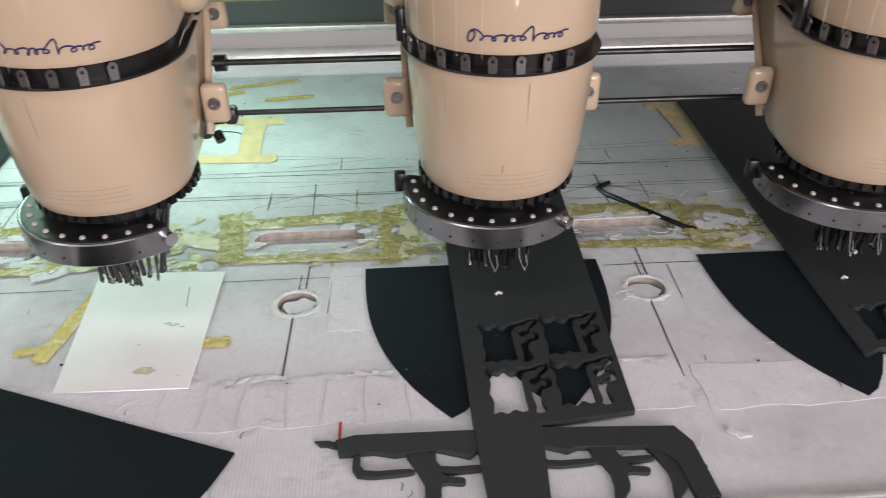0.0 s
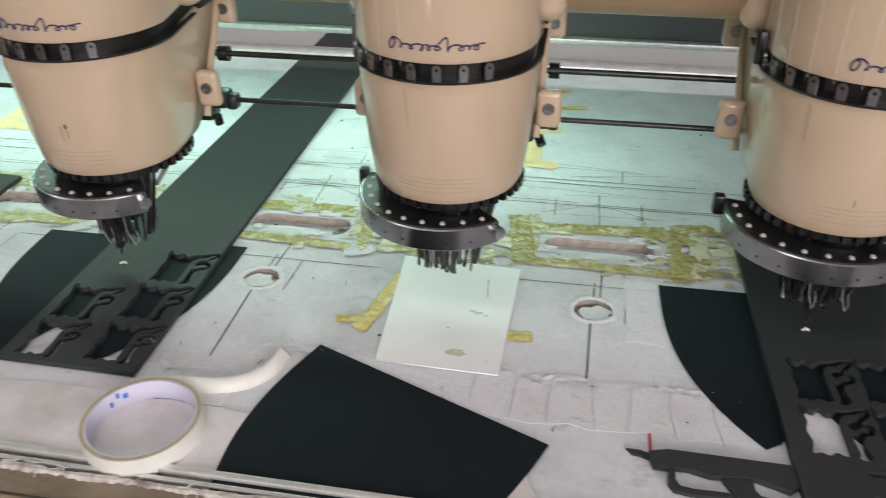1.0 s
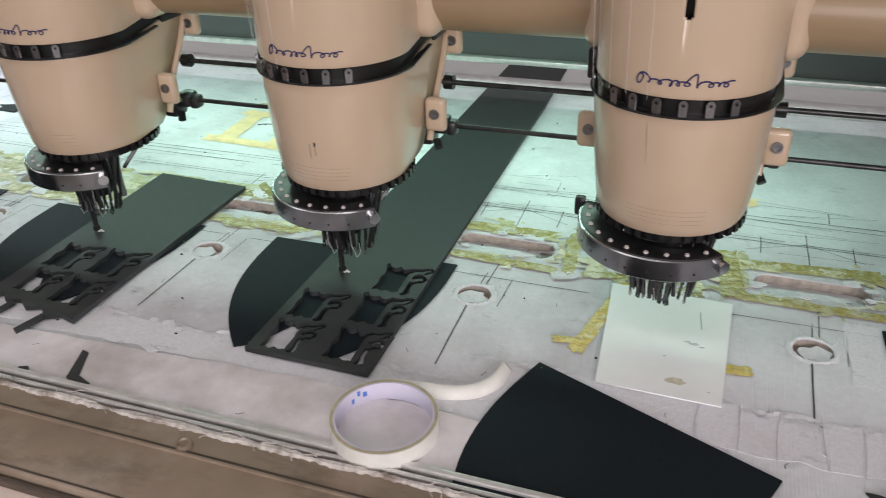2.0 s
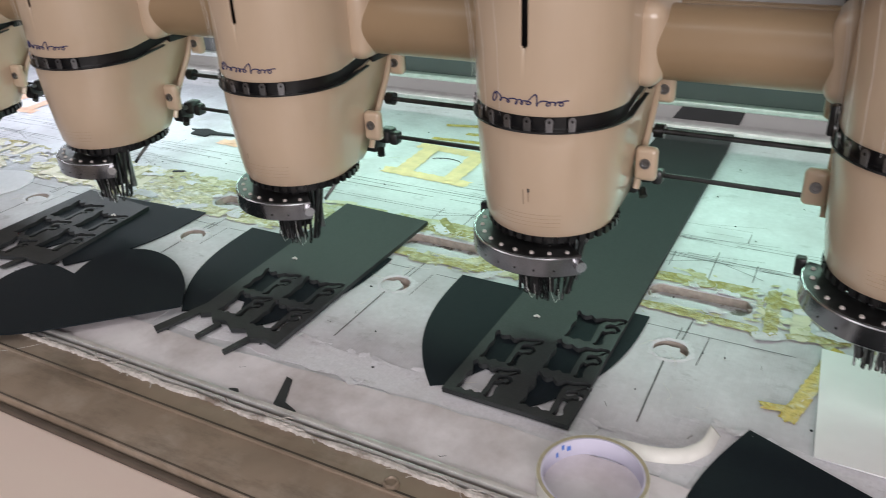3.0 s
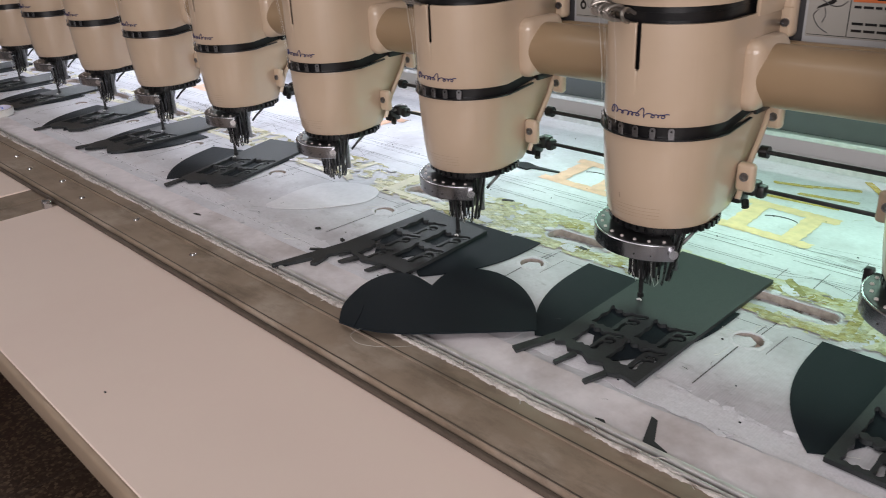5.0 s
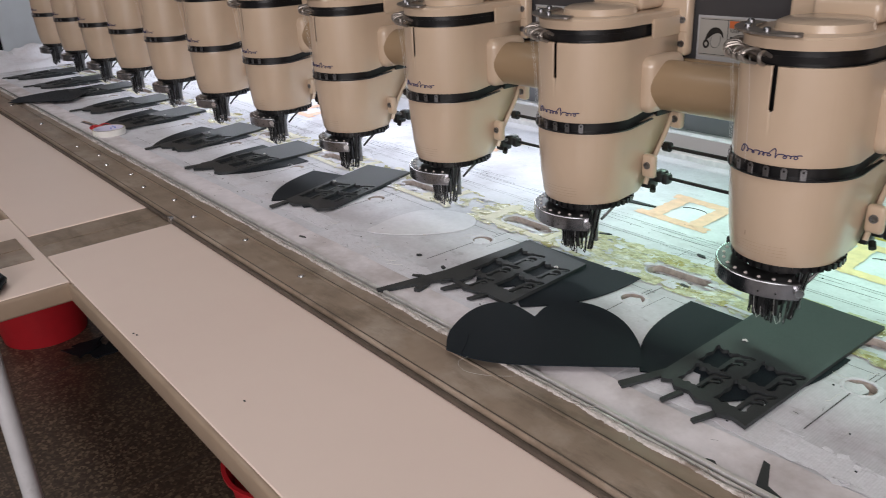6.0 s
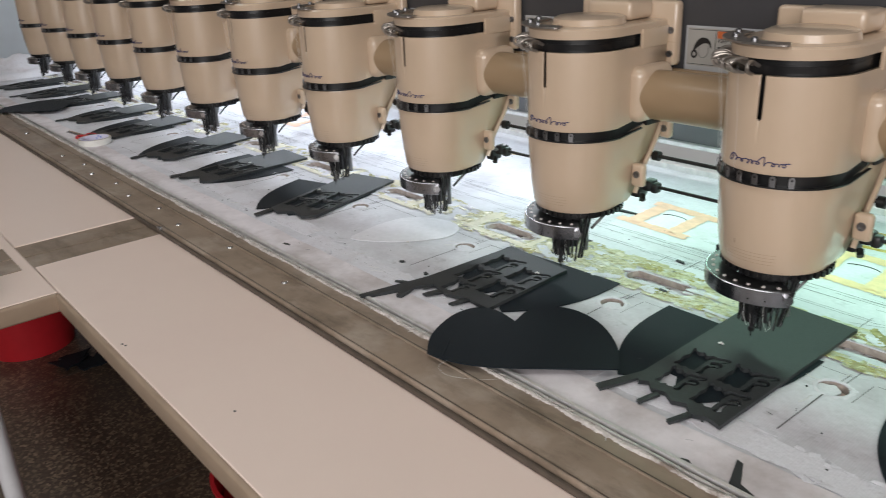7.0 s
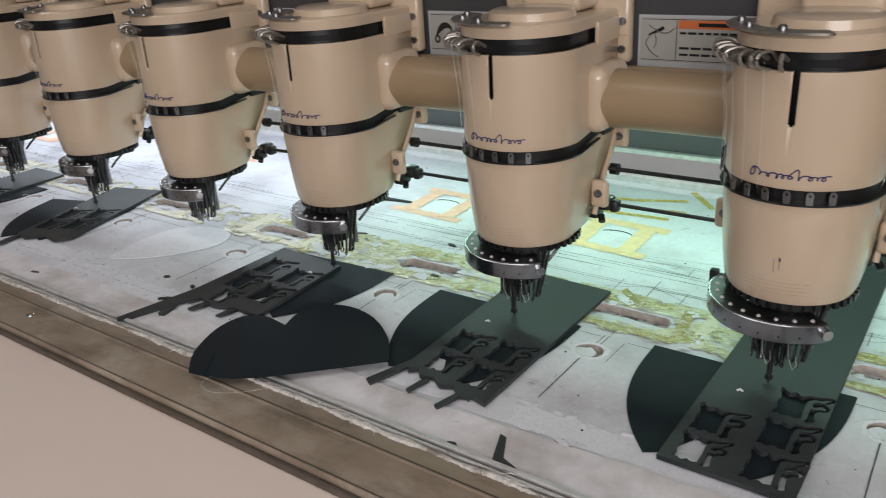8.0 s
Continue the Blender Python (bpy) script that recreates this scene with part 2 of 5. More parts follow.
def box(x0, x1, y0, y1, z0, z1, bevel=0.0, seg=2, bm=None):
    b = bm or bmesh.new()
    r = bmesh.ops.create_cube(b, size=1, matrix=Matrix.Translation(((x0 + x1) / 2, (y0 + y1) / 2, (z0 + z1) / 2)) @ Matrix.Diagonal((x1 - x0, y1 - y0, z1 - z0, 1)))
    if bevel:
        es = list({e for v in r["verts"] for e in v.link_edges})
        bmesh.ops.bevel(b, geom=es, offset=bevel, segments=seg, affect="EDGES", profile=0.5)
    return b


def cyl(p, q, r, r2=None, seg=16, bm=None, caps=True):
    b = bm or bmesh.new()
    p, q = Vector(p), Vector(q)
    d = q - p
    m = Matrix.Translation((p + q) / 2) @ d.to_track_quat("Z", "Y").to_matrix().to_4x4()
    bmesh.ops.create_cone(b, cap_ends=caps, segments=seg, radius1=r, radius2=r if r2 is None else r2, depth=d.length, matrix=m)
    return b


def lathe(profile, seg=40, bm=None, c=(0, 0)):
    """Closed ring of revolution about z from (r, z) pairs."""
    b = bm or bmesh.new()
    rows = [[b.verts.new((c[0] + r * math.cos(2 * math.pi * k / seg), c[1] + r * math.sin(2 * math.pi * k / seg), z)) for k in range(seg)] for r, z in profile]
    for a, d in zip(rows, rows[1:]):
        for k in range(seg):
            b.faces.new((a[k], a[(k + 1) % seg], d[(k + 1) % seg], d[k]))
    return b


def tube(points, r, seg=6, bm=None):
    """A round cord along points."""
    b = bm or bmesh.new()
    pts = [Vector(p) for p in points]
    rings = []
    for i, p in enumerate(pts):
        d = (pts[min(i + 1, len(pts) - 1)] - pts[max(i - 1, 0)]).normalized()
        s = d.cross(Vector((0.13, 0.21, 1)))
        s = s.normalized() if s.length > 1e-4 else Vector((1, 0, 0))
        u = s.cross(d)
        rings.append([b.verts.new(p + r * (math.cos(2 * math.pi * k / seg) * s + math.sin(2 * math.pi * k / seg) * u)) for k in range(seg)])
    for a, d in zip(rings, rings[1:]):
        for k in range(seg):
            b.faces.new((a[k], a[(k + 1) % seg], d[(k + 1) % seg], d[k]))
    b.faces.new(rings[0])
    b.faces.new(rings[-1][::-1])
    return b


def sheet(name, outlines, thick, mat, bevel=0.0):
    """A flat sheet with holes (even-odd outlines of (x, y)), from z = 0 up to thick."""
    cu = bpy.data.curves.new(name, "CURVE")
    cu.dimensions, cu.fill_mode, cu.extrude = "2D", "BOTH", thick / 2 - bevel
    cu.bevel_depth, cu.bevel_resolution = bevel, 1
    for o in outlines:
        s = cu.splines.new("POLY")
        s.points.add(len(o) - 1)
        for p, (x, y) in zip(s.points, o):
            p.co = (x, y, 0, 1)
        s.use_cyclic_u = True
    ob = bpy.data.objects.new(name, cu)
    me = bpy.data.meshes.new_from_object(ob)
    bpy.data.objects.remove(ob)
    bpy.data.curves.remove(cu)
    me.transform(Matrix.Translation((0, 0, thick / 2)))
    me.materials.clear()
    me.materials.append(mat)
    me.name = name
    return me


def rect(x0, x1, y0, y1):
    return [(x0, y0), (x1, y0), (x1, y1), (x0, y1)]


def ellipse(cx, cy, rx, ry, n=24, rough=0.0, seed=0):
    rnd = random.Random(seed)
    return [(cx + rx * (1 + rough * rnd.uniform(-1, 1)) * math.cos(2 * math.pi * k / n), cy + ry * (1 + rough * rnd.uniform(-1, 1)) * math.sin(2 * math.pi * k / n)) for k in range(n)]


def flow(points, n=3, closed=True):
    """A smooth curve through points, with n pieces between neighbours."""
    pts = [Vector(p) for p in points]
    k, out = len(pts), []
    for i in range(k if closed else k - 1):
        a, b, c, d = (pts[(i + q) % k] if closed else pts[min(max(i + q, 0), k - 1)] for q in (-1, 0, 1, 2))
        for q in range(n):
            t = q / n
            out.append(tuple(0.5 * (2 * b + (c - a) * t + (2 * a - 5 * b + 4 * c - d) * t * t + (3 * b - a - 3 * c + d) * t ** 3)))
    return out if closed else out + [tuple(pts[-1])]


def rough_line(a, b, n, amp, rnd):
    """Points from a to b, shaken sideways, without b itself."""
    a, b = Vector(a), Vector(b)
    d = (b - a).normalized()
    s = Vector((-d.y, d.x))
    return [tuple(a.lerp(b, k / n) + s * (rnd.uniform(-amp, amp) if k else 0)) for k in range(n)]


PITCH = 0.32
TOP = 0.85          # upper side of the backing cloth
TABLE = 0.838       # upper side of the fixed table
HEADS = [-PITCH * k for k in range(-1, 14)]
riding = []         # things that ride on the embroidery frame


def ride(ob):
    riding.append(ob)
    return ob


# ---------------------------------------------------------------- room
def room():
    tagged(part("floor", box(-8, 3, -3.6, 3.2, -0.1, 0), TERRAZZO), "dark brown speckled terrazzo floor with tile joints", "floor", kind="structure")
    fl = bpy.data.objects["floor"]
    for k in range(-9, 4):
        part("joint", box(k * 0.8 - 0.003, k * 0.8 + 0.003, -3.6, 3.2, -0.002, 0.0006), GROOVE, fl)
    for k in range(-4, 4):
        part("joint", box(-8, 3, k * 0.8 - 0.003 + 0.06, k * 0.8 + 0.003 + 0.06, -0.002, 0.0008), GROOVE, fl)
    tagged(part("wall_back", box(-8, 3, 3.2, 3.35, 0, 3), WALL), "plain grey painted back wall", "wall", kind="structure")
    tagged(part("wall_far", box(-8.15, -8, -3.6, 3.35, 0, 3), WALL), "plain grey painted end wall", "wall", kind="structure")
    tagged(part("wall_near", box(3, 3.15, -3.6, 3.35, 0, 3), WALL), "plain grey painted end wall", "wall", kind="structure")
    b = box(-8, -0.4, -3.75, -3.6, 0, 3)
    box(2.8, 3, -3.75, -3.6, 0, 3, bm=b)
    box(-0.4, 2.8, -3.75, -3.6, 0, 1.05, bm=b)
    box(-0.4, 2.8, -3.75, -3.6, 2.75, 3, bm=b)
    tagged(part("wall_front", b, WALL), "grey painted wall with a wide opening for the added window", "wall", kind="structure")
    tagged(part("ceiling", box(-8.15, 3.15, -3.75, 3.35, 3, 3.1), CEIL), "white painted ceiling", "ceiling", kind="structure")
    # added window, out of view, where the front lamp shines in
    f = tagged(part("added_window_1", box(-0.4, 2.8, -3.7, -3.66, 1.05, 1.09), CHROME), "unseen wide window in a metal frame, added for front light", "window", kind="structure")
    part("window_frame", box(-0.4, 2.8, -3.7, -3.66, 2.71, 2.75), CHROME, f)
    part("window_frame", box(1.18, 1.22, -3.7, -3.66, 1.09, 2.71), CHROME, f)
    # fixtures for the added ceiling lamps, all out of view
    for k in range(6):
        t = tagged(new("added_ceiling_light"), "unseen long white ceiling tube light, added to light the room", "lamp", "ceiling tube lights")
        t.location = (-5 + 2 * (k % 3), -0.9 if k < 3 else 1.7, 2.93)
        part("housing", box(-0.75, 0.75, -0.05, 0.05, 0.0, 0.07, 0.008), CEIL, t)
        part("tube", cyl((-0.72, 0, -0.02), (0.72, 0, -0.02), 0.014), LED, t)


room()


# ---------------------------------------------------------------- table
def tables():
    def slab(name, x0, x1, y0, y1, label, front=True, right=False):
        t = tagged(new(name), label, "table")
        part("tabletop", box(x0, x1, y0, y1, TABLE - 0.03, TABLE, 0.0015, 1), LAMINATE, t)
        if front:
            part("edge_band", box(max(x0, -1.843) if x1 > 0 else x0, x1 if x1 > 0 else -2.28, y0 - 0.007, y0 + 0.004, TABLE - 0.034, TABLE - 0.001, 0.005, 3), EDGING, t, "rounded brown edge band")
        if right:
            part("edge_band", box(x1 - 0.004, x1 + 0.007, y0, y1, TABLE - 0.034, TABLE - 0.001, 0.005, 3), EDGING, t, "rounded brown edge band")
        return t

    a = slab("machine_table", -1.99, 1.3, -0.627, 0.95, "ivory laminate machine table with brown edge band")
    b = slab("machine_table", -5.0, -2.131, -0.627, 0.95, "ivory laminate machine table with brown edge band")
    c = slab("side_table", -2.275, -1.845, -1.5, -0.6285, "ivory laminate side table on grey pipe legs", False, True)
    for t, pts in ((a, ((1.1, -0.5), (1.1, 0.85), (-1.6, 0.85))), (b, ((-4.8, -0.5), (-2.4, 0.85), (-4.8, 0.85))), (c, ((-1.885, -0.765), (-1.885, -1.45), (-2.24, -1.45)))):
        for x, y in pts:
            leg = part("leg", cyl((x, y, 0), (x, y, TABLE - 0.03), 0.0155, seg=20), LEGPAINT, t)
            part("foot", cyl((x, y, 0), (x, y, 0.02), 0.024, seg=20), BLACK, leg)
    for x, y in ((-1.581, -0.615), (-1.573, -0.613), (-1.310, -0.576)):
        part("speck", box(x - 0.0016, x + 0.0016, y - 0.001, y + 0.001, TABLE, TABLE + 0.0008), FABRIC, a)
    j = tagged(new("joint_strip"), "worn brown metal strip joining two tables", "strip")
    part("strip", box(-2.131, -2.063, -0.632, -0.2, TABLE - 0.006, TABLE - 0.002, 0.001, 1), RAIL, j)
    part("strip", box(-2.058, -1.99, -0.632, -0.2, TABLE - 0.006, TABLE - 0.002, 0.001, 1), RAIL, j)
    part("web", box(-2.13, -1.991, -0.63, 0.9, TABLE - 0.03, TABLE - 0.0065), DARKSTEEL, j)
    part("catch", box(-2.0, -1.985, -0.40, -0.385, TABLE - 0.002, TABLE + 0.014, 0.002), CHROME, j)
    j2 = tagged(new("joint_strip"), "worn brown metal strip across the side table", "strip")
    part("strip", box(-2.131, -2.063, -1.49, -0.648, TABLE, TABLE + 0.0015), RAIL, j2)
    part("strip", box(-2.058, -1.99, -1.49, -0.648, TABLE, TABLE + 0.0015), RAIL, j2)
    d = tagged(new("under_frame"), "dark painted steel frame below the machine", "frame")
    part("beam", box(-4.9, 1.2, 0.25, 0.75, 0.06, 0.80, 0.01), PANELDK, d)


tables()


# ---------------------------------------------------------------- pantograph frame and cloth
def pantograph():
    rnd = random.Random(4)
    f = tagged(new("pantograph"), "worn brown border frame with screws and bright metal strip", "frame")
    part("front_rail", box(-4.75, 1.0, -0.366, -0.281, TABLE + 0.001, TOP + 0.003, 0.002, 2), RAIL, f, "worn brown front rail")
    part("rail_lip", box(-4.75, 1.0, -0.3125, -0.3095, TOP + 0.0025, TOP + 0.005, 0.0006, 1), RAIL, f)
    part("clamp_strip", box(-4.75, 1.0, -0.2715, -0.2655, TOP - 0.002, TOP + 0.006, 0.0015, 2), ALU, f, "bright metal clamp strip")
    part("clamp_strip", box(-4.75, 1.0, -0.2795, -0.2755, TOP - 0.002, TOP + 0.0045, 0.0012, 2), ALU, f, "bright metal clamp strip")
    # dark strip stands for the shade in the gap between rail and table
    part("gap_shade_strip", box(-4.75, 1.0, -0.3725, -0.3665, TABLE + 0.0005, TOP - 0.004, 0.0015, 2), GROOVE, f, "dark brown strip standing for shade in the gap")
    part("rail_groove", box(-4.75, 1.0, -0.3090, -0.3065, TOP + 0.0025, TOP + 0.0034), GROOVE, f, "dark groove along the rail")
    part("rail_groove", box(-4.75, 1.0, -0.3640, -0.3622, TOP + 0.0025, TOP + 0.0033), GROOVE, f, "dark groove along the rail")
    part("end_rail", box(-4.84, -4.752, -0.366, 0.62, TABLE + 0.001, TOP + 0.003, 0.002, 2), RAIL, f)
    part("back_rail", box(-4.75, 1.0, 0.60, 0.64, TABLE + 0.001, TOP + 0.012, 0.004, 2), ALU, f, "bright metal back rail")
    part("back_rail", box(-4.75, 1.0, 0.65, 0.90, TABLE + 0.001, TOP + 0.004, 0.003, 2), CEIL, f, "white rear cover")
    screw = mesh_of("screw", lathe([(0.0001, 0.0028), (0.0040, 0.0026), (0.0058, 0.001), (0.0060, 0)], 12), CHROME)
    for x, y in ((-2.72, -0.335), (-2.58, -0.322), (-2.47, -0.338), (-2.34, -0.324), (-2.22, -0.338), (-2.08, -0.325), (-1.95, -0.338), (-1.76, -0.322), (-1.55, -0.33), (-3.1, -0.33), (-3.5, -0.325), (-3.9, -0.33)):
        part("screw", screw, None, f, at=pose(x, y, TOP + 0.003))
    part("knurled_screw", lathe([(0.0001, 0.003), (0.004, 0.003), (0.005, 0.0045), (0.0065, 0.004), (0.007, 0)], 20), RAIL, f, at=pose(-0.658, -0.303, TOP + 0.003))
    # frayed selvage along the strip
    b = bmesh.new()
    n = 2200
    rows = []
    for i in range(n + 1):
        x = -4.75 + 5.75 * i / n
        w = max(0.0006, 0.0028 + 0.0030 * noise.noise((x * 9, 0, 0)) + 0.0022 * noise.noise((x * 37, 5, 0)) + rnd.uniform(-0.0010, 0.0012))
        y = -0.2845 + 0.002 * noise.noise((x * 14, 3, 0))
        h = TOP + 0.0055 + 0.003 * noise.noise((x * 22, 7, 0))
        rows.append([b.verts.new((x, y - w, TOP + 0.003)), b.verts.new((x, y - w * 0.5, h)), b.verts.new((x, y + w * 0.5, h)), b.verts.new((x, y + w, TOP + 0.001))])
    for a, c in zip(rows, rows[1:]):
        for q in range(3):
            b.faces.new((a[q], c[q], c[q + 1], a[q + 1]))
    part("frayed_edge", b, FRAY, f, "frayed white cloth edge")
    b = bmesh.new()
    for k in range(360):
        x, y, h = rnd.uniform(-2.6, 0.5), -0.2845 + rnd.gauss(0, 0.0022), TOP + 0.006
        a = rnd.choice((0.0, math.pi)) + rnd.gauss(0, 0.25)
        pts = []
        for q in range(5):
            pts.append((x, y, h + rnd.uniform(0, 0.0012)))
            a += rnd.uniform(-0.5, 0.5)
            st = rnd.uniform(0.0015, 0.0038)
            x, y = x + st * math.cos(a), y + st * math.sin(a)
        tube(pts, rnd.uniform(0.0003, 0.0006), 4, b)
    tagged(part("frayed_fibre", b, FRAY, f), kind="stuff")
    ride(f)

    holes, slots = [], []
    for i in range(16):
        xc = 0.136 - PITCH * i
        holes.append(ellipse(xc, -0.023, 0.0190, 0.0178, 24, 0.03, i))
        wx, wy = xc + 0.004, 0.084
        o = []
        for k in range(24):
            a = 2 * math.pi * k / 24
            o.append((wx + (0.041 if math.cos(a) > 0 else -0.041) + 0.015 * math.cos(a), wy + 0.0185 * math.sin(a) * (1 + rnd.uniform(-0.08, 0.08))))
        holes.append(o)
        slots.append(o)
    cl = tagged(part("backing_cloth", sheet("backing_cloth", [rect(-4.75, 1.0, -0.2655, 0.60)] + holes, TOP - TABLE - 0.0005, CLOTH)), "white nonwoven backing cloth with pencil lines, tape and cut holes", "cloth")
    cl.location.z = TABLE + 0.0005
    z = TOP - (TABLE + 0.0005)

    def line(x0, y0, x1, y1, w=0.0014, mat=PENCIL, name="pencil_line"):
        d = Vector((x1 - x0, y1 - y0)).normalized()
        s = Vector((-d.y, d.x)) * w / 2
        n = max(2, int(math.hypot(x1 - x0, y1 - y0) / 0.02))
        b = bmesh.new()
        prev = None
        for k in range(n + 1):
            t = k / n
            px, py = x0 + (x1 - x0) * t + 0.0005 * noise.noise((x0 * 31 + t * 9, y0, 1)), y0 + (y1 - y0) * t + 0.0005 * noise.noise((x0, y0 * 31 + t * 9, 2))
            q = 0.6 + 0.5 * abs(noise.noise((px * 40, py * 40, 5)))
            cur = (b.verts.new((px - s.x * q, py - s.y * q, 0)), b.verts.new((px + s.x * q, py + s.y * q, 0)))
            if prev:
                b.faces.new((prev[0], prev[1], cur[1], cur[0]))
            prev = cur
        part(name, b, mat, cl, at=pose(0, 0, z + 0.0006), sm=False)

    def tape(x0, y0, x1, y1, w, mat, lift=0.0008, crease=0.0022):
        """A strip of tape with torn ends."""
        a, c = Vector((x0, y0)), Vector((x1, y1))
        d = (c - a).normalized()
        s = Vector((-d.y, d.x))
        n, k = max(5, int((c - a).length / 0.005)), 4
        b = bmesh.new()
        rows = []
        for i in range(n + 1):
            t = i / n
            mid = a.lerp(c, t)
            w0, w1 = (w / 2 * (1 + rnd.uniform(-0.12, 0.12)) for _ in "ab")
            row = []
            for q in range(k + 1):
                off = -w0 + (w0 + w1) * q / k
                p = mid + s * off + d * (rnd.uniform(-0.0035, 0.0035) if i in (0, n) else 0)
                edge = 0.4 if q in (0, k) else 1.0
                hgt = crease * edge * abs(noise.noise((p.x * 95, p.y * 95, x0 * 7 + 1)))
                row.append(b.verts.new((p.x, p.y, hgt)))
            rows.append(row)
        for p, q in zip(rows, rows[1:]):
            for m in range(k):
                b.faces.new((p[m], p[m + 1], q[m + 1], q[m]))
        part("tape_strip", b, mat, cl, at=pose(0, 0, z + lift))

    def crumple(b, x, y, ln, w, turn, lift):
        """A wrinkled scrap of tape added to b."""
        c, sn = math.cos(radians(turn)), math.sin(radians(turn))
        n, k = max(3, int(ln / 0.0035)), max(2, int(w / 0.003))
        rows = []
        for i in range(n + 1):
            row = []
            for q in range(k + 1):
                u, v = (i / n - 0.5) * ln + rnd.uniform(-0.0007, 0.0007), (q / k - 0.5) * w * (1 - 0.25 * abs(2 * i / n - 1)) + rnd.uniform(-0.0005, 0.0005)
                px, py = x + u * c - v * sn, y + u * sn + v * c
                row.append(b.verts.new((px, py, lift + 0.0028 * abs(noise.noise((px * 130, py * 130, lift * 900))))))
            rows.append(row)
        for p, q in zip(rows, rows[1:]):
            for m in range(k):
                b.faces.new((p[m], p[m + 1], q[m + 1], q[m]))

    # long ruled lines
    for y, x0, x1 in ((0.014, -4.6, 0.9), (0.171, -4.6, 0.9), (0.177, -4.2, 0.3), (0.224, -4.6, 0.9), (0.232, -3.9, 0.7), (0.212, -4.4, -0.6)):
        xs = x0
        while xs < x1:
            ln = rnd.uniform(0.14, 0.5)
            line(xs, y + rnd.uniform(-0.002, 0.002), min(xs + ln, x1), y + rnd.uniform(-0.002, 0.002), rnd.uniform(0.0008, 0.0016))
            xs += ln + rnd.uniform(0.005, 0.05)
    for i in range(16):
        xc = 0.136 - PITCH * i
        line(xc - 0.002, -0.042, xc - 0.002 + rnd.uniform(-0.004, 0.004), -0.143, 0.0019)
        line(xc + 0.006, -0.004, xc + 0.008, 0.045, 0.0016)
        line(xc + 0.000, -0.003, xc + 0.001, 0.02, 0.0014)
        line(xc + 0.028, -0.04, xc + 0.03, 0.012, 0.0011)
        line(xc + 0.004, 0.122, xc + 0.003, 0.20, 0.0016)
        line(xc - 0.045, 0.145, xc - 0.045, 0.183, 0.0013)
        line(xc + 0.05, 0.14, xc + 0.05, 0.182, 0.0013)
        line(xc - 0.06, 0.150, xc + 0.004, 0.178, 0.0009)
        line(xc + 0.004, 0.176, xc + 0.06, 0.150, 0.0009)
        line(xc + 0.03, 0.235, xc + 0.03, 0.262, 0.0013)
        for k in range(8):
            y = 0.15 + rnd.uniform(-0.01, 0.13)
            line(xc - rnd.uniform(0.02, 0.12), y, xc + rnd.uniform(0.02, 0.12), y + rnd.uniform(-0.018, 0.018), 0.0007)
        # crumpled tape round the slot, torn flaps and threads at its rim
        j = lambda q=0.006: rnd.uniform(-q, q)
        TT = TAPE if i < 5 else PALETAPE
        if i % 5 != 4:
            tape(xc - 0.085 + j(0.02), 0.120 + j(), xc + 0.075 + j(0.02), 0.121 + j(), 0.020, TT)
            tape(xc - 0.08 + j(0.02), 0.050 + j(0.004), xc + 0.09 + j(0.02), 0.047 + j(0.004), 0.014, TT, 0.0014)
            tape(xc - 0.078 + j(), 0.137, xc - 0.074 + j(), 0.043, 0.024, TT, 0.002)
            tape(xc + 0.074 + j(), 0.130, xc + 0.078 + j(), 0.04, 0.014, TT, 0.002)
            tape(xc + 0.11 + j(), 0.135, xc + 0.104 + j(), 0.042, 0.018, PALETAPE, 0.0012)
        else:
            tape(xc - 0.08, 0.122, xc + 0.05, 0.126, 0.018, TT)
            tape(xc + 0.02, 0.048, xc + 0.11, 0.052, 0.02, TT)
        # one creased film of tape round the slot, thin and torn where it has worn away
        b = bmesh.new()
        nx, ny = 84, 32
        grid = {}
        for gx in range(nx + 1):
            for gy in range(ny + 1):
                px, py = xc - 0.11 + 0.32 * gx / nx, 0.032 + 0.112 * gy / ny
                qx = max(0.0, abs(px - xc - 0.004) - 0.041)
                inside = math.hypot(qx, (py - 0.084) * 0.82) < 0.0175
                edge = min(1.0, min(gy, ny - gy) / 6)
                wear = noise.noise((px * 34, py * 48, 3)) + 0.6 * noise.noise((px * 95, py * 110, 8)) - 0.45 * (1 - edge)
                if not inside and wear > (-0.05 if i < 3 else -0.55 if i < 6 else 0.0):
                    grid[gx, gy] = b.verts.new((px + rnd.uniform(-0.0008, 0.0008), py + rnd.uniform(-0.0008, 0.0008), 0.0007 + 0.0019 * abs(noise.noise((px * 60, py * 85, 1))) + 0.0012 * abs(noise.noise((px * 160, py * 160, 4)))))
        for gx in range(nx):
            for gy in range(ny):
                q = [grid.get(k) for k in ((gx, gy), (gx + 1, gy), (gx + 1, gy + 1), (gx, gy + 1))]
                q = [v for v in q if v]
                if len(q) > 2:
                    b.faces.new(q)
        tagged(part("tape_film", b, FILM, cl, at=pose(0, 0, z)), kind="stuff")
        for mat, count in ((TAPE, 6 if i < 4 else 1), (PALETAPE, 5 if i < 4 else 3), (PATCH, 7), (STREAK, 5 if i < 4 else 1)):
            b = bmesh.new()
            for k in range(count):
                if k % 3 or i < 3:
                    x, y = xc + 0.15 + j(0.075), rnd.uniform(0.035, 0.14)
                else:
                    x, y = xc + j(0.10), rnd.choice((0.042, 0.050, 0.117, 0.124, 0.133)) + j(0.004)
                crumple(b, x, y, rnd.uniform(0.018, 0.06), rnd.uniform(0.008, 0.022), rnd.gauss(0, 22), 0.0012 + 0.0001 * (k % 17))
            tagged(part("crumpled_tape", b, mat, cl, at=pose(0, 0, z)), kind="stuff")
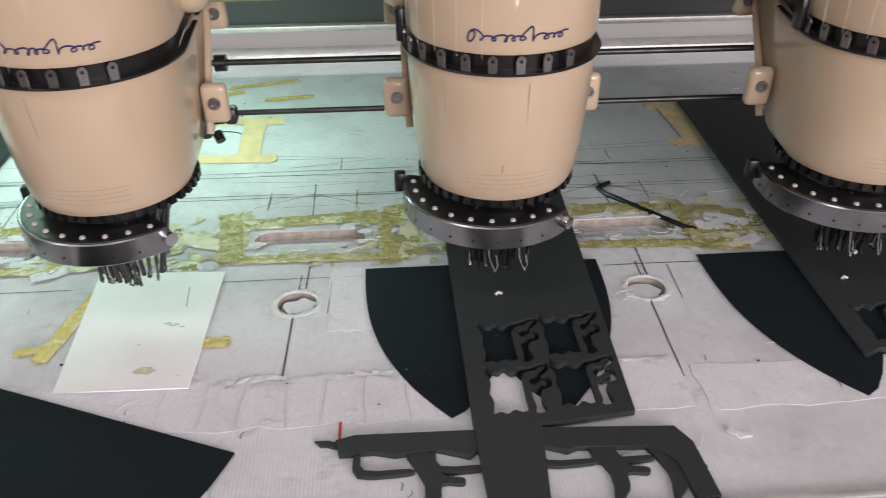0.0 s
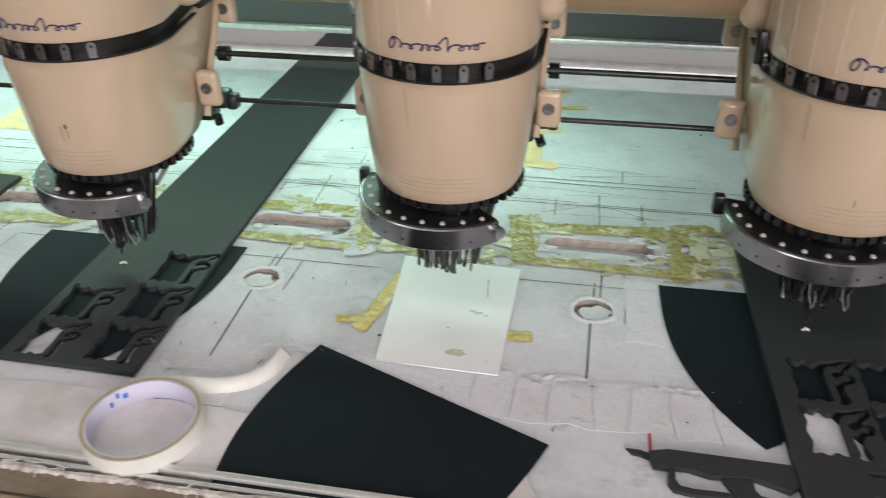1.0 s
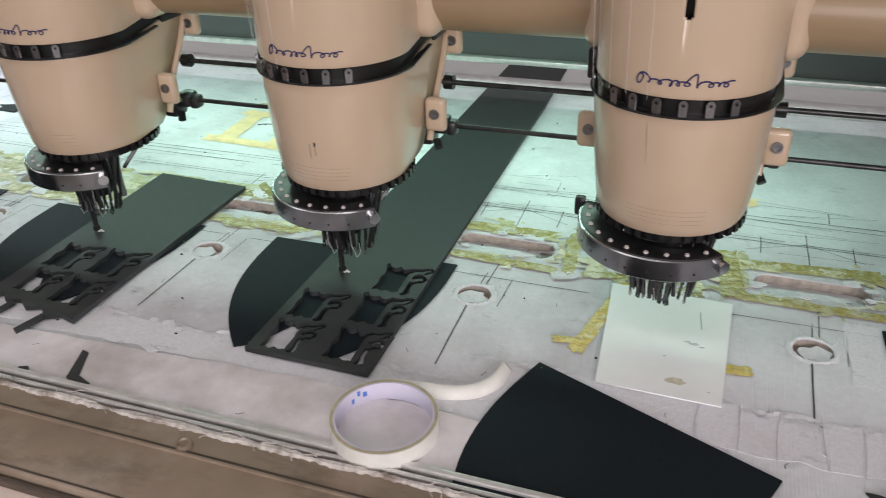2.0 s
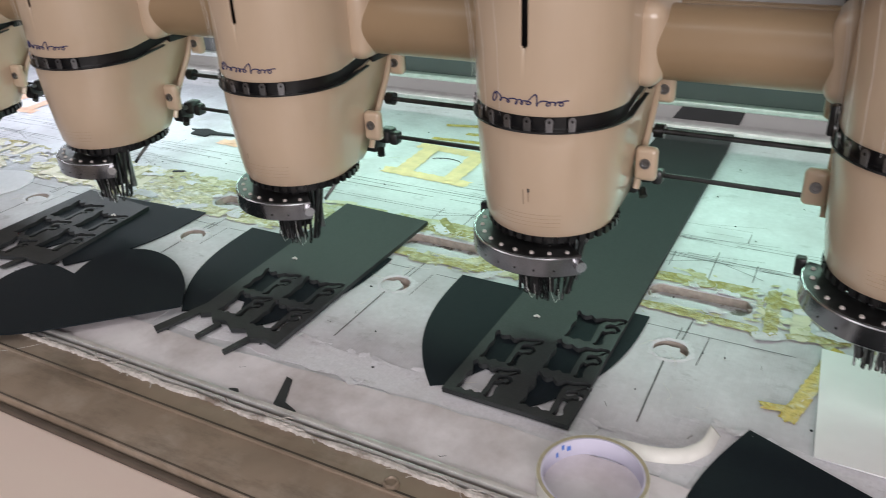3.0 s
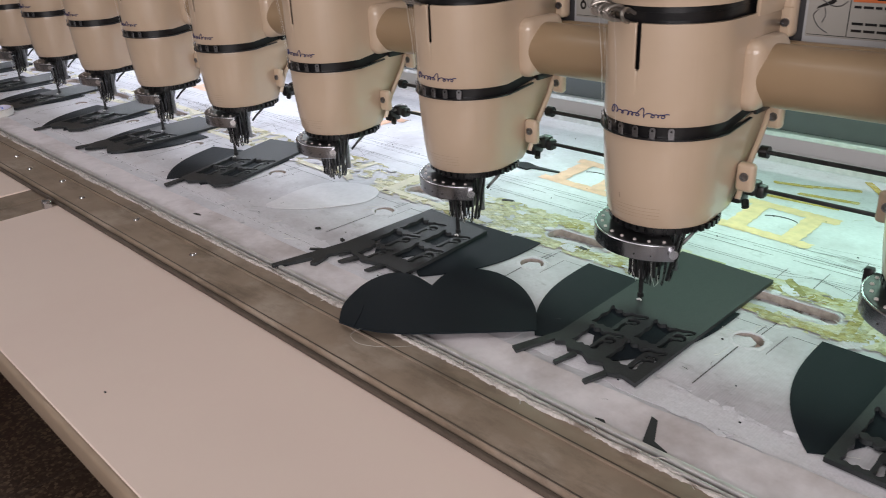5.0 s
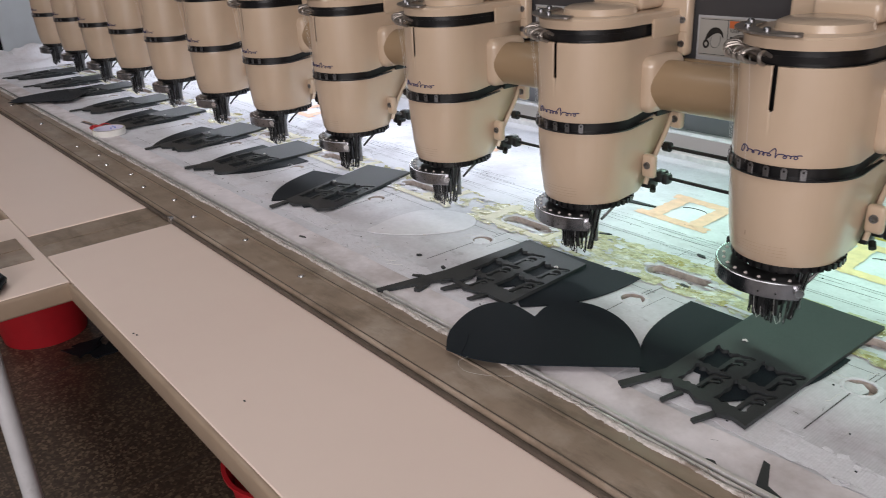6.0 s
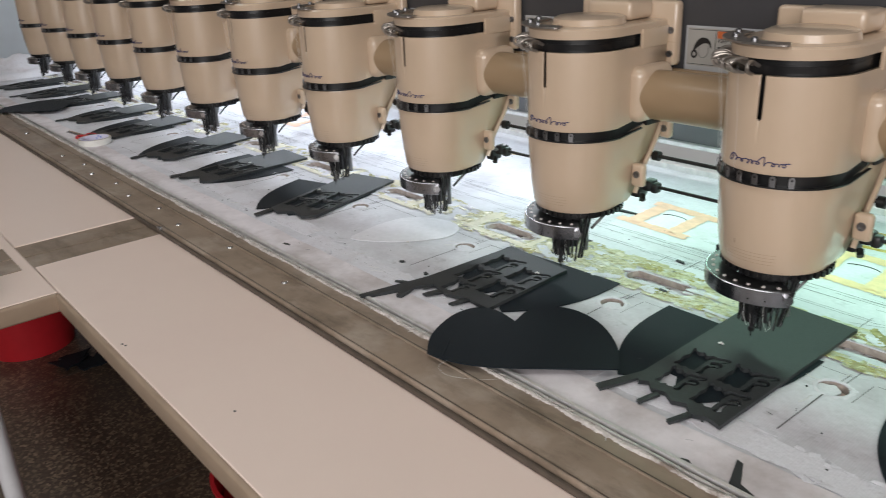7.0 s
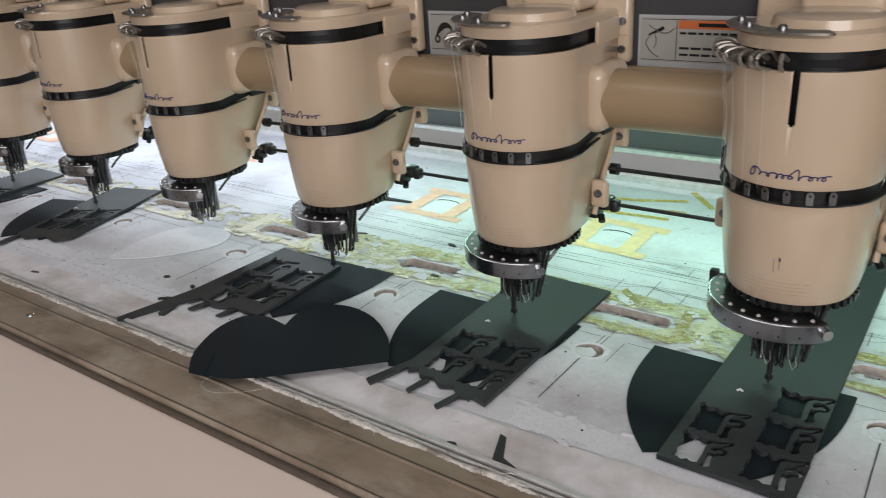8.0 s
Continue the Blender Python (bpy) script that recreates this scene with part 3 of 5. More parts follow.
        for k in range(5):
            a = rnd.uniform(0, 6.28)
            x, y = xc + 0.004 + 0.06 * math.cos(a), 0.084 + 0.022 * math.sin(a)
            part("torn_flap", sheet("torn_flap", [ellipse(x, y, rnd.uniform(0.004, 0.011), rnd.uniform(0.003, 0.006), 11, 0.4, i * 9 + k)], 0.0008, PATCH), None, cl, at=pose(0, 0, z + 0.0023))
        b = bmesh.new()
        for k in range(13):
            a = rnd.uniform(0, 6.28)
            x, y = (xc + 0.004 + 0.055 * math.cos(a), 0.084 + 0.019 * math.sin(a)) if k < 11 else (xc + 0.0175 * math.cos(a), -0.023 + 0.0165 * math.sin(a))
            pts = []
            for q in range(6):
                pts.append((x, y, z + 0.003 + 0.0006 * q * (k % 2)))
                a += rnd.uniform(-1, 1)
                x, y = x + 0.004 * math.cos(a), y + 0.004 * math.sin(a)
            tube(pts, 0.00035, 4, b)
        tagged(part("frayed_threads", b, THREAD, cl), kind="stuff")
        # rag of cloth showing in the slot
        part("inner_rag", sheet("inner_rag", [flow(ellipse(xc + rnd.uniform(-0.012, 0.012), 0.076, 0.040, 0.0095, 15, 0.22, i), 3)], 0.0030, PATCH), None, cl, "pale rag in the slot", at=pose(0, 0, 0.0030))
        b = bmesh.new()
        rings = []
        for q in range(5):
            ring = []
            for k in range(56):
                a = 2 * math.pi * k / 56
                r = 0.0172 + 0.0015 * q + (0.0016 * noise.noise((9 * math.cos(a), 9 * math.sin(a), i)) if q in (0, 4) else 0) + (0.0050 * noise.noise((3 * math.cos(a), 3 * math.sin(a), i + 5)) if q == 4 else 0)
                up = (0.0, 0.0012, 0.0014, 0.0008, 0.0001)[q] * (0.3 + 1.6 * abs(noise.noise((6 * math.cos(a), 6 * math.sin(a), i + q))))
                ring.append(b.verts.new((xc + r * math.cos(a), -0.023 + 0.94 * r * math.sin(a), up)))
            rings.append(ring)
        for p, q in zip(rings, rings[1:]):
            for k in range(56):
                b.faces.new((p[k], p[(k + 1) % 56], q[(k + 1) % 56], q[k]))
        part("torn_rim", b, PATCH, cl, "fuzzy torn rim of a cut hole", at=pose(0, 0, z + 0.0002))
        # inner walls of slot and hole, browned to carry the shade inside
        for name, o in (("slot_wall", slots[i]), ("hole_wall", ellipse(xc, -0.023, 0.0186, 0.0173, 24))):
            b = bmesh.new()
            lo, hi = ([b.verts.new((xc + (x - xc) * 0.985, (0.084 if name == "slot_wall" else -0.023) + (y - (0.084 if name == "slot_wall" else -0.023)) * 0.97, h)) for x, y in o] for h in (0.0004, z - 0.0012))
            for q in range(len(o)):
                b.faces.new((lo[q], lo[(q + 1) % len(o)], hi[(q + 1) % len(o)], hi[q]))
            part(name, b, SLOTWALL, cl, "brown inner edge with shade put in its colour")
        part("slot_bed", sheet("slot_bed", [[(xc + (x - xc) * 0.98, 0.084 + (y - 0.084) * 0.95) for x, y in slots[i]]], 0.0003, SLOTBED), None, cl, "worn grey bed below the slot", at=pose(0, 0, 0.0002))
        part("hole_rag", sheet("hole_rag", [flow(ellipse(xc + rnd.uniform(-0.005, 0.005), -0.0255, 0.0145, 0.0120, 13, 0.22, i), 3)], 0.0035, PATCH), None, cl, "torn rag in the hole", at=pose(0, 0, 0.0060))
    # tape patterns behind the heads
    for x0, mat in ((-0.31, BACKTAPE), (-0.95, BACKTAPE), (-1.29, PINKTAPE), (0.33, BACKTAPE), (-1.93, PINKTAPE), (-2.6, PINKTAPE)):
        tape(x0 - 0.075, 0.388, x0 + 0.075, 0.378, 0.024, mat)
        tape(x0 - 0.078, 0.276, x0 + 0.075, 0.268, 0.022, mat)
        tape(x0 - 0.048, 0.38, x0 - 0.043, 0.272, 0.030, mat, 0.0015)
        tape(x0 + 0.040, 0.38, x0 + 0.043, 0.268, 0.028, mat, 0.0015)
        part("cut_oval", tube([(x0 + 0.026 * math.cos(a), 0.33 + 0.012 * math.sin(a) + 0.008, z + 0.0008) for a in [radians(15 + 15 * q) for q in range(11)]], 0.0007, 4), PENCIL, cl)
    for x, y, a, ln in ((-0.235, 0.455, 8, 0.07), (-0.275, 0.51, 14, 0.10), (-0.33, 0.47, 25, 0.07), (-0.94, 0.52, 20, 0.08), (-0.93, 0.47, 8, 0.09), (-0.88, 0.55, -50, 0.09), (-1.0, 0.50, 12, 0.06), (-1.86, 0.46, 10, 0.1), (-0.96, 0.43, 4, 0.12)):
        d = Vector((math.cos(radians(a)), math.sin(radians(a)))) * ln / 2
        tape(x - d.x, y - d.y, x + d.x, y + d.y, 0.012, GOLDTAPE if x > -1.5 else BACKTAPE)
    # tape under the pale panel, and the dotted stitch line along the front
    tape(-1.605, -0.118, -1.556, -0.074, 0.013, GOLDTAPE, 0.0006)
    xs = -2.7
    while xs < -1.28:
        ln = rnd.uniform(0.004, 0.022)
        line(xs, -0.187 + 0.003 * math.sin(xs * 9), xs + ln, -0.187 + 0.003 * math.sin((xs + ln) * 9), rnd.uniform(0.0012, 0.0022))
        xs += ln + rnd.uniform(0.003, 0.012)
    # tape beside the card
    tape(-0.358, 0.04, -0.389, -0.088, 0.015, GOLDTAPE)
    tape(-0.412, -0.076, -0.378, -0.070, 0.010, GOLDTAPE, 0.0015)
    tape(-0.262, -0.075, -0.234, -0.072, 0.014, GOLDTAPE)
    line(-0.1395, -0.172, -0.1395, -0.198, 0.003, REDINK, "red_mark")
    o = rough_line((-4.7, -0.265), (-0.20, -0.265), 3, 0.0, rnd) + rough_line((-0.20, -0.265), (-0.24, -0.212), 4, 0.004, rnd) + rough_line((-0.24, -0.212), (-0.60, -0.198), 14, 0.0015, rnd) + rough_line((-0.60, -0.198), (-0.93, -0.212), 14, 0.0015, rnd) + rough_line((-0.93, -0.212), (-4.7, -0.22), 80, 0.002, rnd) + rough_line((-4.7, -0.22), (-4.7, -0.265), 2, 0, rnd)
    part("felt_band", sheet("felt_band", [o], 0.0012, FELT), None, cl, "soiled pinkish felt band", at=pose(0, 0, z + 0.0011))
    # second layer of cloth with torn edges, in uneven lengths
    for x0, x1, y0, y1 in ((-0.47, 0.13, -0.175, -0.122), (-1.02, -0.47, -0.20, -0.16), (-1.7, -1.03, -0.215, -0.17), (-2.6, -1.72, -0.19, -0.15), (0.14, 0.9, -0.18, -0.13), (-0.155, -0.105, -0.065, 0.03)):
        o = rough_line((x0, y0), (x1, y0), 40, 0.003, rnd) + rough_line((x1, y0), (x1, y1), 4, 0.002, rnd) + rough_line((x1, y1), (x0, y1), 40, 0.0025, rnd) + rough_line((x0, y1), (x0, y0), 4, 0.002, rnd)
        part("cloth_patch", sheet("cloth_patch", [o], 0.0005, PATCH), None, cl, at=pose(0, 0, z + 0.0001))
    # crumpled ridge along the torn edge of the second layer
    b = bmesh.new()
    for k in range(150):
        x = rnd.uniform(-0.47, 0.13) if k < 70 else rnd.uniform(-1.7, -0.47)
        crumple(b, x, (-0.123 if x > -0.47 else -0.161 if x > -1.02 else -0.171) + rnd.gauss(0, 0.0025), rnd.uniform(0.008, 0.03), rnd.uniform(0.003, 0.007), rnd.gauss(0, 14), 0.0008)
    tagged(part("torn_seam", b, PATCH, cl, at=pose(0, 0, z)), kind="stuff")
    for x, y in ((-0.765, -0.201), (-1.62, -0.21), (0.15, -0.205), (-1.95, -0.2)):
        for k in range(3):
            part("torn_flap", sheet("torn_flap", [ellipse(x + rnd.uniform(-0.008, 0.008), y + rnd.uniform(-0.005, 0.005), rnd.uniform(0.003, 0.008), rnd.uniform(0.002, 0.004), 9, 0.45, k)], 0.0014, PATCH), None, cl, at=pose(0, 0, z + 0.0006 * k))
    for k in range(9):
        x = -0.275 + 0.031 * k
        part("seam_ridge", tube([(x, -0.118, z + 0.0012), (x + rnd.uniform(-0.003, 0.003), -0.15, z + 0.0016), (x + rnd.uniform(-0.004, 0.004), -0.178, z + 0.0012)], 0.0004, 5), PATCH, cl)
    # loose threads and lint on the cloth
    b = bmesh.new()
    for k in range(170):
        x, y = rnd.uniform(-2.4, 0.6), rnd.uniform(-0.25, 0.5)
        a = rnd.uniform(0, 6.28)
        pts = []
        for q in range(6):
            pts.append((x, y, z + 0.0012))
            a += rnd.uniform(-0.8, 0.8)
            ln = rnd.uniform(0.002, 0.007)
            x, y = x + ln * math.cos(a), y + ln * math.sin(a)
        tube(pts, rnd.uniform(0.0002, 0.0004), 4, b)
    tagged(part("lint", b, THREAD, cl), kind="stuff")
    b = bmesh.new()
    for k in range(150):
        x, y, r = rnd.uniform(-2.6, 0.7), rnd.uniform(-0.26, 0.5), rnd.uniform(0.0004, 0.0012)
        box(x - r, x + r, y - r * 0.6, y + r * 0.6, z + 0.0003, z + 0.0015, bm=b)
    tagged(part("black_specks", b, FABRIC, cl, sm=False), kind="stuff")
    b = bmesh.new()
    for k in range(60):
        x, y = rnd.uniform(-2.2, 0.5), rnd.choice((rnd.uniform(-0.26, -0.10), rnd.uniform(-0.26, 0.14)))
        a = rnd.uniform(0, 6.28)
        pts = []
        for q in range(4):
            pts.append((x, y, z + 0.0022))
            a += rnd.uniform(-0.9, 0.9)
            x, y = x + 0.0024 * math.cos(a), y + 0.0024 * math.sin(a)
        tube(pts, rnd.uniform(0.0002, 0.00045), 4, b)
    tagged(part("dark_lint", b, PENCIL, cl), kind="stuff")
    ride(cl)


pantograph()


# ---------------------------------------------------------------- cut pieces
def panel_outline(w=0.222, h=0.2, n=16, notch=True):
    """A cap panel: straight edge on top, sides that bow in to two lobes with a notch between them."""
    o = [(-w / 2 * (1 - 0.60 * (k / n) ** 2.8), -h * k / n) for k in range(n + 1)]
    if notch:
        o += [(-w * 0.15, -h * 0.965), (-w * 0.09, -h * 0.88), (-w * 0.035, -h * 0.77)]
    return o + [(-x, y) for x, y in o[::-1]]


def cap_panel(x, y, turn, label, mat=FABRIC, z=TOP, w=0.222, h=0.2, lift=0.0012, notch=True):
    me = sheet("cap_panel", [panel_outline(w, h, 16, notch)], 0.0012, mat)
    ob = tagged(part("cap_panel", me), label, "fabric piece", "cap panels")
    ob.matrix_basis = pose(x, y, z + lift, 0, 0, turn)
    return ride(ob)


def letter_cuts(cx, cy, s=1.0, seed=0):
    """The ragged hole left by a blackletter, with a wavy top, and the hooked letter that stands in it."""
    rnd = random.Random(seed)
    hole = [(-29, 25), (-26, 30), (-22, 24), (-16, 22), (-11, 26), (-6, 21), (-1, 22), (3, 26), (9, 26), (15, 28), (20, 30.5), (27, 31), (30, 26.5), (27, 21), (22, 16.5), (20, 14.5), (24.5, 13), (28, 8), (25, 0), (18, -3), (15.5, -10), (16.5, -18), (18, -25), (11, -29), (5, -25), (-2, -27), (-8, -24), (-14, -28), (-20, -25), (-26, -27), (-24, -14), (-26, -2), (-24, 10)]
    letter = [(4, -23), (7.5, -25), (10, -20), (9, -8), (9.5, 1), (14, 0.5), (18, 4), (22, 4), (23, 8), (19, 10.5), (15.5, 8), (12, 5.5), (9.5, 7.5), (9.5, 13), (13, 17), (19, 18.5), (22, 22.5), (26, 27), (20.5, 26), (16, 22.5), (9, 21.5), (4.5, 17), (3, 9), (4, -8)]
    return [flow([(cx + 0.00092 * s * (x + rnd.uniform(-0.6, 0.6)), cy + 0.00093 * s * (y + rnd.uniform(-0.6, 0.6))) for x, y in o]) for o in (hole, letter)]


def foam(outline, cuts, m, label, tails=(), lift=0.0026):
    ob = tagged(part("foam_sheet", sheet("foam_sheet", [outline] + [letter_cuts(x, y, s, i)[0] for i, (x, y, s) in enumerate(cuts)], 0.0052, FOAM)), label, "foam sheet", "foam sheets")
    ob.matrix_basis = m
    for i, (x, y, s) in enumerate(cuts):
        part("cut_letter", sheet("cut_letter", [letter_cuts(x, y, s, i)[1]], 0.0040, FOAM), None, ob, at=pose(0, 0, 0.0004 - 0.0003 * (i % 3)))
    inv = m.inverted()
    for hx in HEADS:
        p = inv @ Vector((hx - 0.003, -0.033, m.translation.z))
        if min(x for x, y in outline) < p.x < max(x for x, y in outline) and min(y for x, y in outline) < p.y < max(y for x, y in outline) and cuts:
            part("stitch", tube([(p.x - 0.003, p.y - 0.001, 0.0056), (p.x, p.y + 0.001, 0.0068), (p.x + 0.003, p.y, 0.0056)], 0.0013, 6), THREAD, ob, "small knot of white thread")
    for k, pts in enumerate(tails):
        part("torn_strip", sheet("torn_strip", [flow(pts, 3) if len(pts) > 5 else pts], 0.0034, FOAM), None, ob)
    return ride(ob)


def pieces():
    zf = TOP + 0.0026
    # white card under the idle head, pale panel under the other idle head
    c = tagged(part("white_card", sheet("white_card", [[(-0.3724, 0.0337), (-0.255, 0.028), (-0.259, -0.130), (-0.363, -0.128)]], 0.0014, CARD)), "white card with a small scuff on the cloth", "card")
    c.location.z = TOP + 0.0022
    part("stain", sheet("stain", [ellipse(-0.298, -0.108, 0.008, 0.005, 14, 0.25, 2)], 0.0002, STAIN), None, c, "faint tan stain", at=pose(0, 0, 0.0014))
    for x, y, r in ((-0.292, -0.048, 0.003), (-0.286, -0.050, 0.004), (-0.279, -0.053, 0.002), (-0.31, -0.075, 0.0012), (-0.27, -0.115, 0.001)):
        part("scuff", sheet("scuff", [ellipse(x, y, r, r * 0.45, 9, 0.4, 5)], 0.0002, PIPE), None, c, at=pose(0, 0, 0.0014))
    part("scratch", tube([(-0.284, 0.005, 0.0014), (-0.281, -0.025, 0.0014)], 0.0003, 4), PENCIL, c)
    ride(c)
    o = [(-1.6388, -0.1438), (-1.655, -0.105), (-1.663, -0.060), (-1.658, -0.012), (-1.628, 0.022), (-1.5805, 0.0387), (-1.548, 0.034), (-1.5255, 0.0129), (-1.520, -0.02), (-1.5378, -0.0582), (-1.575, -0.105)]
    c = ride(tagged(part("cap_panel", sheet("cap_panel", [flow(o, 3)], 0.0012, PALECLOTH)), "white cut panel on yellow tape", "fabric piece", "cap panels"))
    c.location.z = TOP + 0.0012
    lab = "black cap panel lying under a foam sheet"
    for x, t in ((0.31, 0), (-0.012, 0), (-0.649, 0), (-0.969, 0)):
        cap_panel(x, 0.024, t, lab)
    cap_panel(-1.29, 0.03, 3, lab, w=0.23, h=0.19)
    # the turned panel at the front edge, and the pair hanging over the rail
    cap_panel(-0.314, -0.157, -22.6, "black cap panel turned askew beside a tape roll", lift=0.0014, w=0.218, notch=False)
    lobes = [(0, 0), (-0.006, 0.05), (0.008, 0.11), (0.035, 0.143), (0.066, 0.141), (0.098, 0.110), (0.112, 0.147), (0.143, 0.166), (0.182, 0.155), (0.216, 0.115), (0.236, 0.055), (0.238, 0.0), (0.16, -0.012), (0.08, -0.021), (0.03, -0.014)]
    sharp = (0, 5, 11)
    o = []
    for k, p in enumerate(lobes):
        a, b, c, d = (Vector(lobes[(k + q) % len(lobes)]) for q in (-1, 0, 1, 2))
        if k in sharp:
            a = b
        if (k + 1) % len(lobes) in sharp:
            d = c
        for q in range(4):
            t = q / 4
            o.append(tuple(0.5 * (2 * b + (c - a) * t + (2 * a - 5 * b + 4 * c - d) * t * t + (3 * b - a - 3 * c + d) * t ** 3)))
    p = ride(tagged(part("folded_panel", sheet("folded_panel", [o], 0.0016, FABRIC)), "two-lobed black fabric piece lying over the front rail", "fabric piece"))
    p.matrix_basis = pose(-1.199, -0.323, TOP + 0.0128) @ pose(0, 0, 0, -1.5, 0, 0) @ pose(0, 0, 0, 0, 0, 37.6)
    part("seam", tube([(0.021, -0.012, 0.0018), (0.022, 0.02, 0.0022), (0.02, 0.045, 0.0018)], 0.0007, 6), FABRIC, p)
    pts = [Vector(q) for q in ((0.03, -0.014, 0.0015), (0.020, -0.022, -0.003), (0.030, -0.031, -0.0085), (0.055, -0.036, -0.009), (0.080, -0.034, -0.009), (0.10, -0.03, -0.009))]
    fine = [tuple(0.5 * (2 * b + (c - a) * t + (2 * a - 5 * b + 4 * c - d) * t * t + (3 * b - a - 3 * c + d) * t ** 3)) for a, b, c, d in zip([pts[0]] + pts, pts, pts[1:], pts[2:] + [pts[-1]]) for t in (0, 0.25, 0.5, 0.75)]
    part("loose_thread", tube(fine, 0.00015, 4), THREAD, p, "loose pale thread")
    cutsD = [(-0.5815, -0.030, 1), (-0.5815, -0.088, 1), (-0.580, -0.1465, 1), (-0.645, -0.098, 0.96), (-0.645, -0.1510, 0.9)]
    foam([(-0.678, -0.180), (-0.5535, -0.181), (-0.5555, 0.52), (-0.562, 0.74), (-0.668, 0.74), (-0.672, 0.4)], cutsD, pose(0, 0, zf), "long charcoal foam strip with cut letters")
    foam([(-0.991, -0.165), (-0.982, -0.178), (-0.972, -0.171), (-0.962, -0.181), (-0.945, -0.177), (-0.93, -0.187), (-0.915, -0.180), (-0.90, -0.194), (-0.885, -0.187), (-0.866, -0.192), (-0.863, 0.124), (-0.997, 0.130)], [(-0.8960, -0.088, 1), (-0.896, -0.146, 0.96), (-0.955, -0.090, 0.96), (-0.950, -0.142, 0.85)], pose(0, 0, zf), "charcoal foam sheet with cut letters and torn edge",
         tails=[[(-0.992, -0.15), (-0.985, -0.165), (-1.003, -0.222), (-1.014, -0.216)], [(-0.955, -0.178), (-0.948, -0.182), (-0.955, -0.212), (-0.96, -0.21)], [(-0.905, -0.185), (-0.898, -0.19), (-0.908, -0.222), (-0.914, -0.219)]])
    foam([(-1.42, -0.276), (-1.412, -0.279), (-1.392, -0.225), (-1.384, -0.226), (-1.380, -0.236), (-1.372, -0.232), (-1.376, -0.215), (-1.383, -0.2), (-1.367, -0.172), (-1.33, -0.182), (-1.29, -0.17), (-1.247, -0.172), (-1.2598, 0.0096), (-1.3933, 0.0199), (-1.398, -0.16)],
         [(-1.287, -0.055, 1.02), (-1.283, -0.116, 1.04), (-1.350, -0.043, 1.03), (-1.349, -0.101, 1.04), (-1.336, -0.152, 0.74)], pose(0, 0, zf), "charcoal foam sheet with cut letters and a torn tail",
         tails=[[(-1.350, -0.174), (-1.338, -0.178), (-1.349, -0.203), (-1.357, -0.204), (-1.355, -0.190)], [(-1.300, -0.168), (-1.289, -0.170), (-1.297, -0.196), (-1.304, -0.198)], [(-1.372, -0.168), (-1.364, -0.171), (-1.372, -0.190), (-1.381, -0.186)]])
    foam([(-0.042, -0.184), (-0.0375, -0.29), (0.0, -0.29), (0.008, -0.192), (0.0796, -0.184), (0.089, 0.155), (-0.045, 0.158)], [(-0.002, -0.098, 1), (0.051, -0.092, 1), (-0.002, -0.155, 1), (0.050, -0.150, 1)], pose(0, 0, zf), "charcoal foam sheet with cut letters and a long stem")
    foam([(0.285, -0.135), (0.30, -0.128), (0.33, -0.14), (0.41, -0.135), (0.415, 0.1), (0.40, 0.397), (0.300, 0.398), (0.289, 0.1)], [(0.325, -0.095, 1), (0.381, -0.09, 1)], pose(0, 0, zf), "long charcoal foam strip with cut letters")
    # foam scrap lying crosswise at the front, with the arms of half cut letters
    arms = []
    for b0 in (-0.128, -0.075, 0.0, 0.040):
        arms.append([(b0, -0.208), (b0 + 0.004, -0.208), (b0 + 0.007, -0.2235), (b0 + 0.038, -0.2245), (b0 + 0.038, -0.2285), (b0 + 0.002, -0.228)])
        arms.append([(b0 + 0.034, -0.206), (b0 + 0.048, -0.207), (b0 + 0.058, -0.222), (b0 + 0.062, -0.232), (b0 + 0.075, -0.235), (b0 + 0.074, -0.240), (b0 + 0.060, -0.239), (b0 + 0.058, -0.252), (b0 + 0.046, -0.262), (b0 + 0.048, -0.238)])
    foam([(-0.142, -0.196), (-0.128, -0.192), (0.0, -0.194), (0.104, -0.200), (0.113, -0.216), (0.116, -0.264), (0.100, -0.264), (0.096, -0.232), (0.082, -0.217), (0.03, -0.214), (0.022, -0.217), (0.0, -0.209), (-0.04, -0.211), (-0.047, -0.217), (-0.07, -0.209), (-0.10, -0.212), (-0.115, -0.208), (-0.139, -0.209)],
         [], pose(0, 0, TOP + 0.0012), "curved charcoal foam offcut lying crosswise", tails=arms)
    o = ride(tagged(part("foam_offcut", sheet("foam_offcut", [[(-0.826, -0.224), (-0.818, -0.226), (-0.803, -0.256), (-0.786, -0.262), (-0.789, -0.268), (-0.812, -0.262)]], 0.0025, FOAM)), "small charcoal foam offcut on the cloth", "offcut", "foam offcuts"))
    o.location.z = TOP + 0.0011
    for x, y, a, ln in ((-1.33, 0.14, 30, 0.022), (-1.16, 0.17, -10, 0.018), (-1.115, 0.06, 0, 0.016), (-1.42, -0.193, 36, 0.026), (-1.487, -0.143, 40, 0.010), (-1.419, -0.1475, -20, 0.011), (-1.7, -0.24, 15, 0.02), (-0.86, -0.262, 20, 0.012), (-0.148, -0.196, 170, 0.02)):
        p = ride(tagged(part("foam_offcut", sheet("foam_offcut", [rough_line((-ln / 2, 0.003), (ln / 2, 0.002), 4, 0.001, random) + [(ln / 2, -0.002), (0, -0.0035), (-ln / 2, -0.002)]], 0.002, FOAM)), "small charcoal foam offcut on the cloth", "offcut", "foam offcuts"))
        p.matrix_basis = pose(x, y, TOP + 0.0006, 0, 0, a)
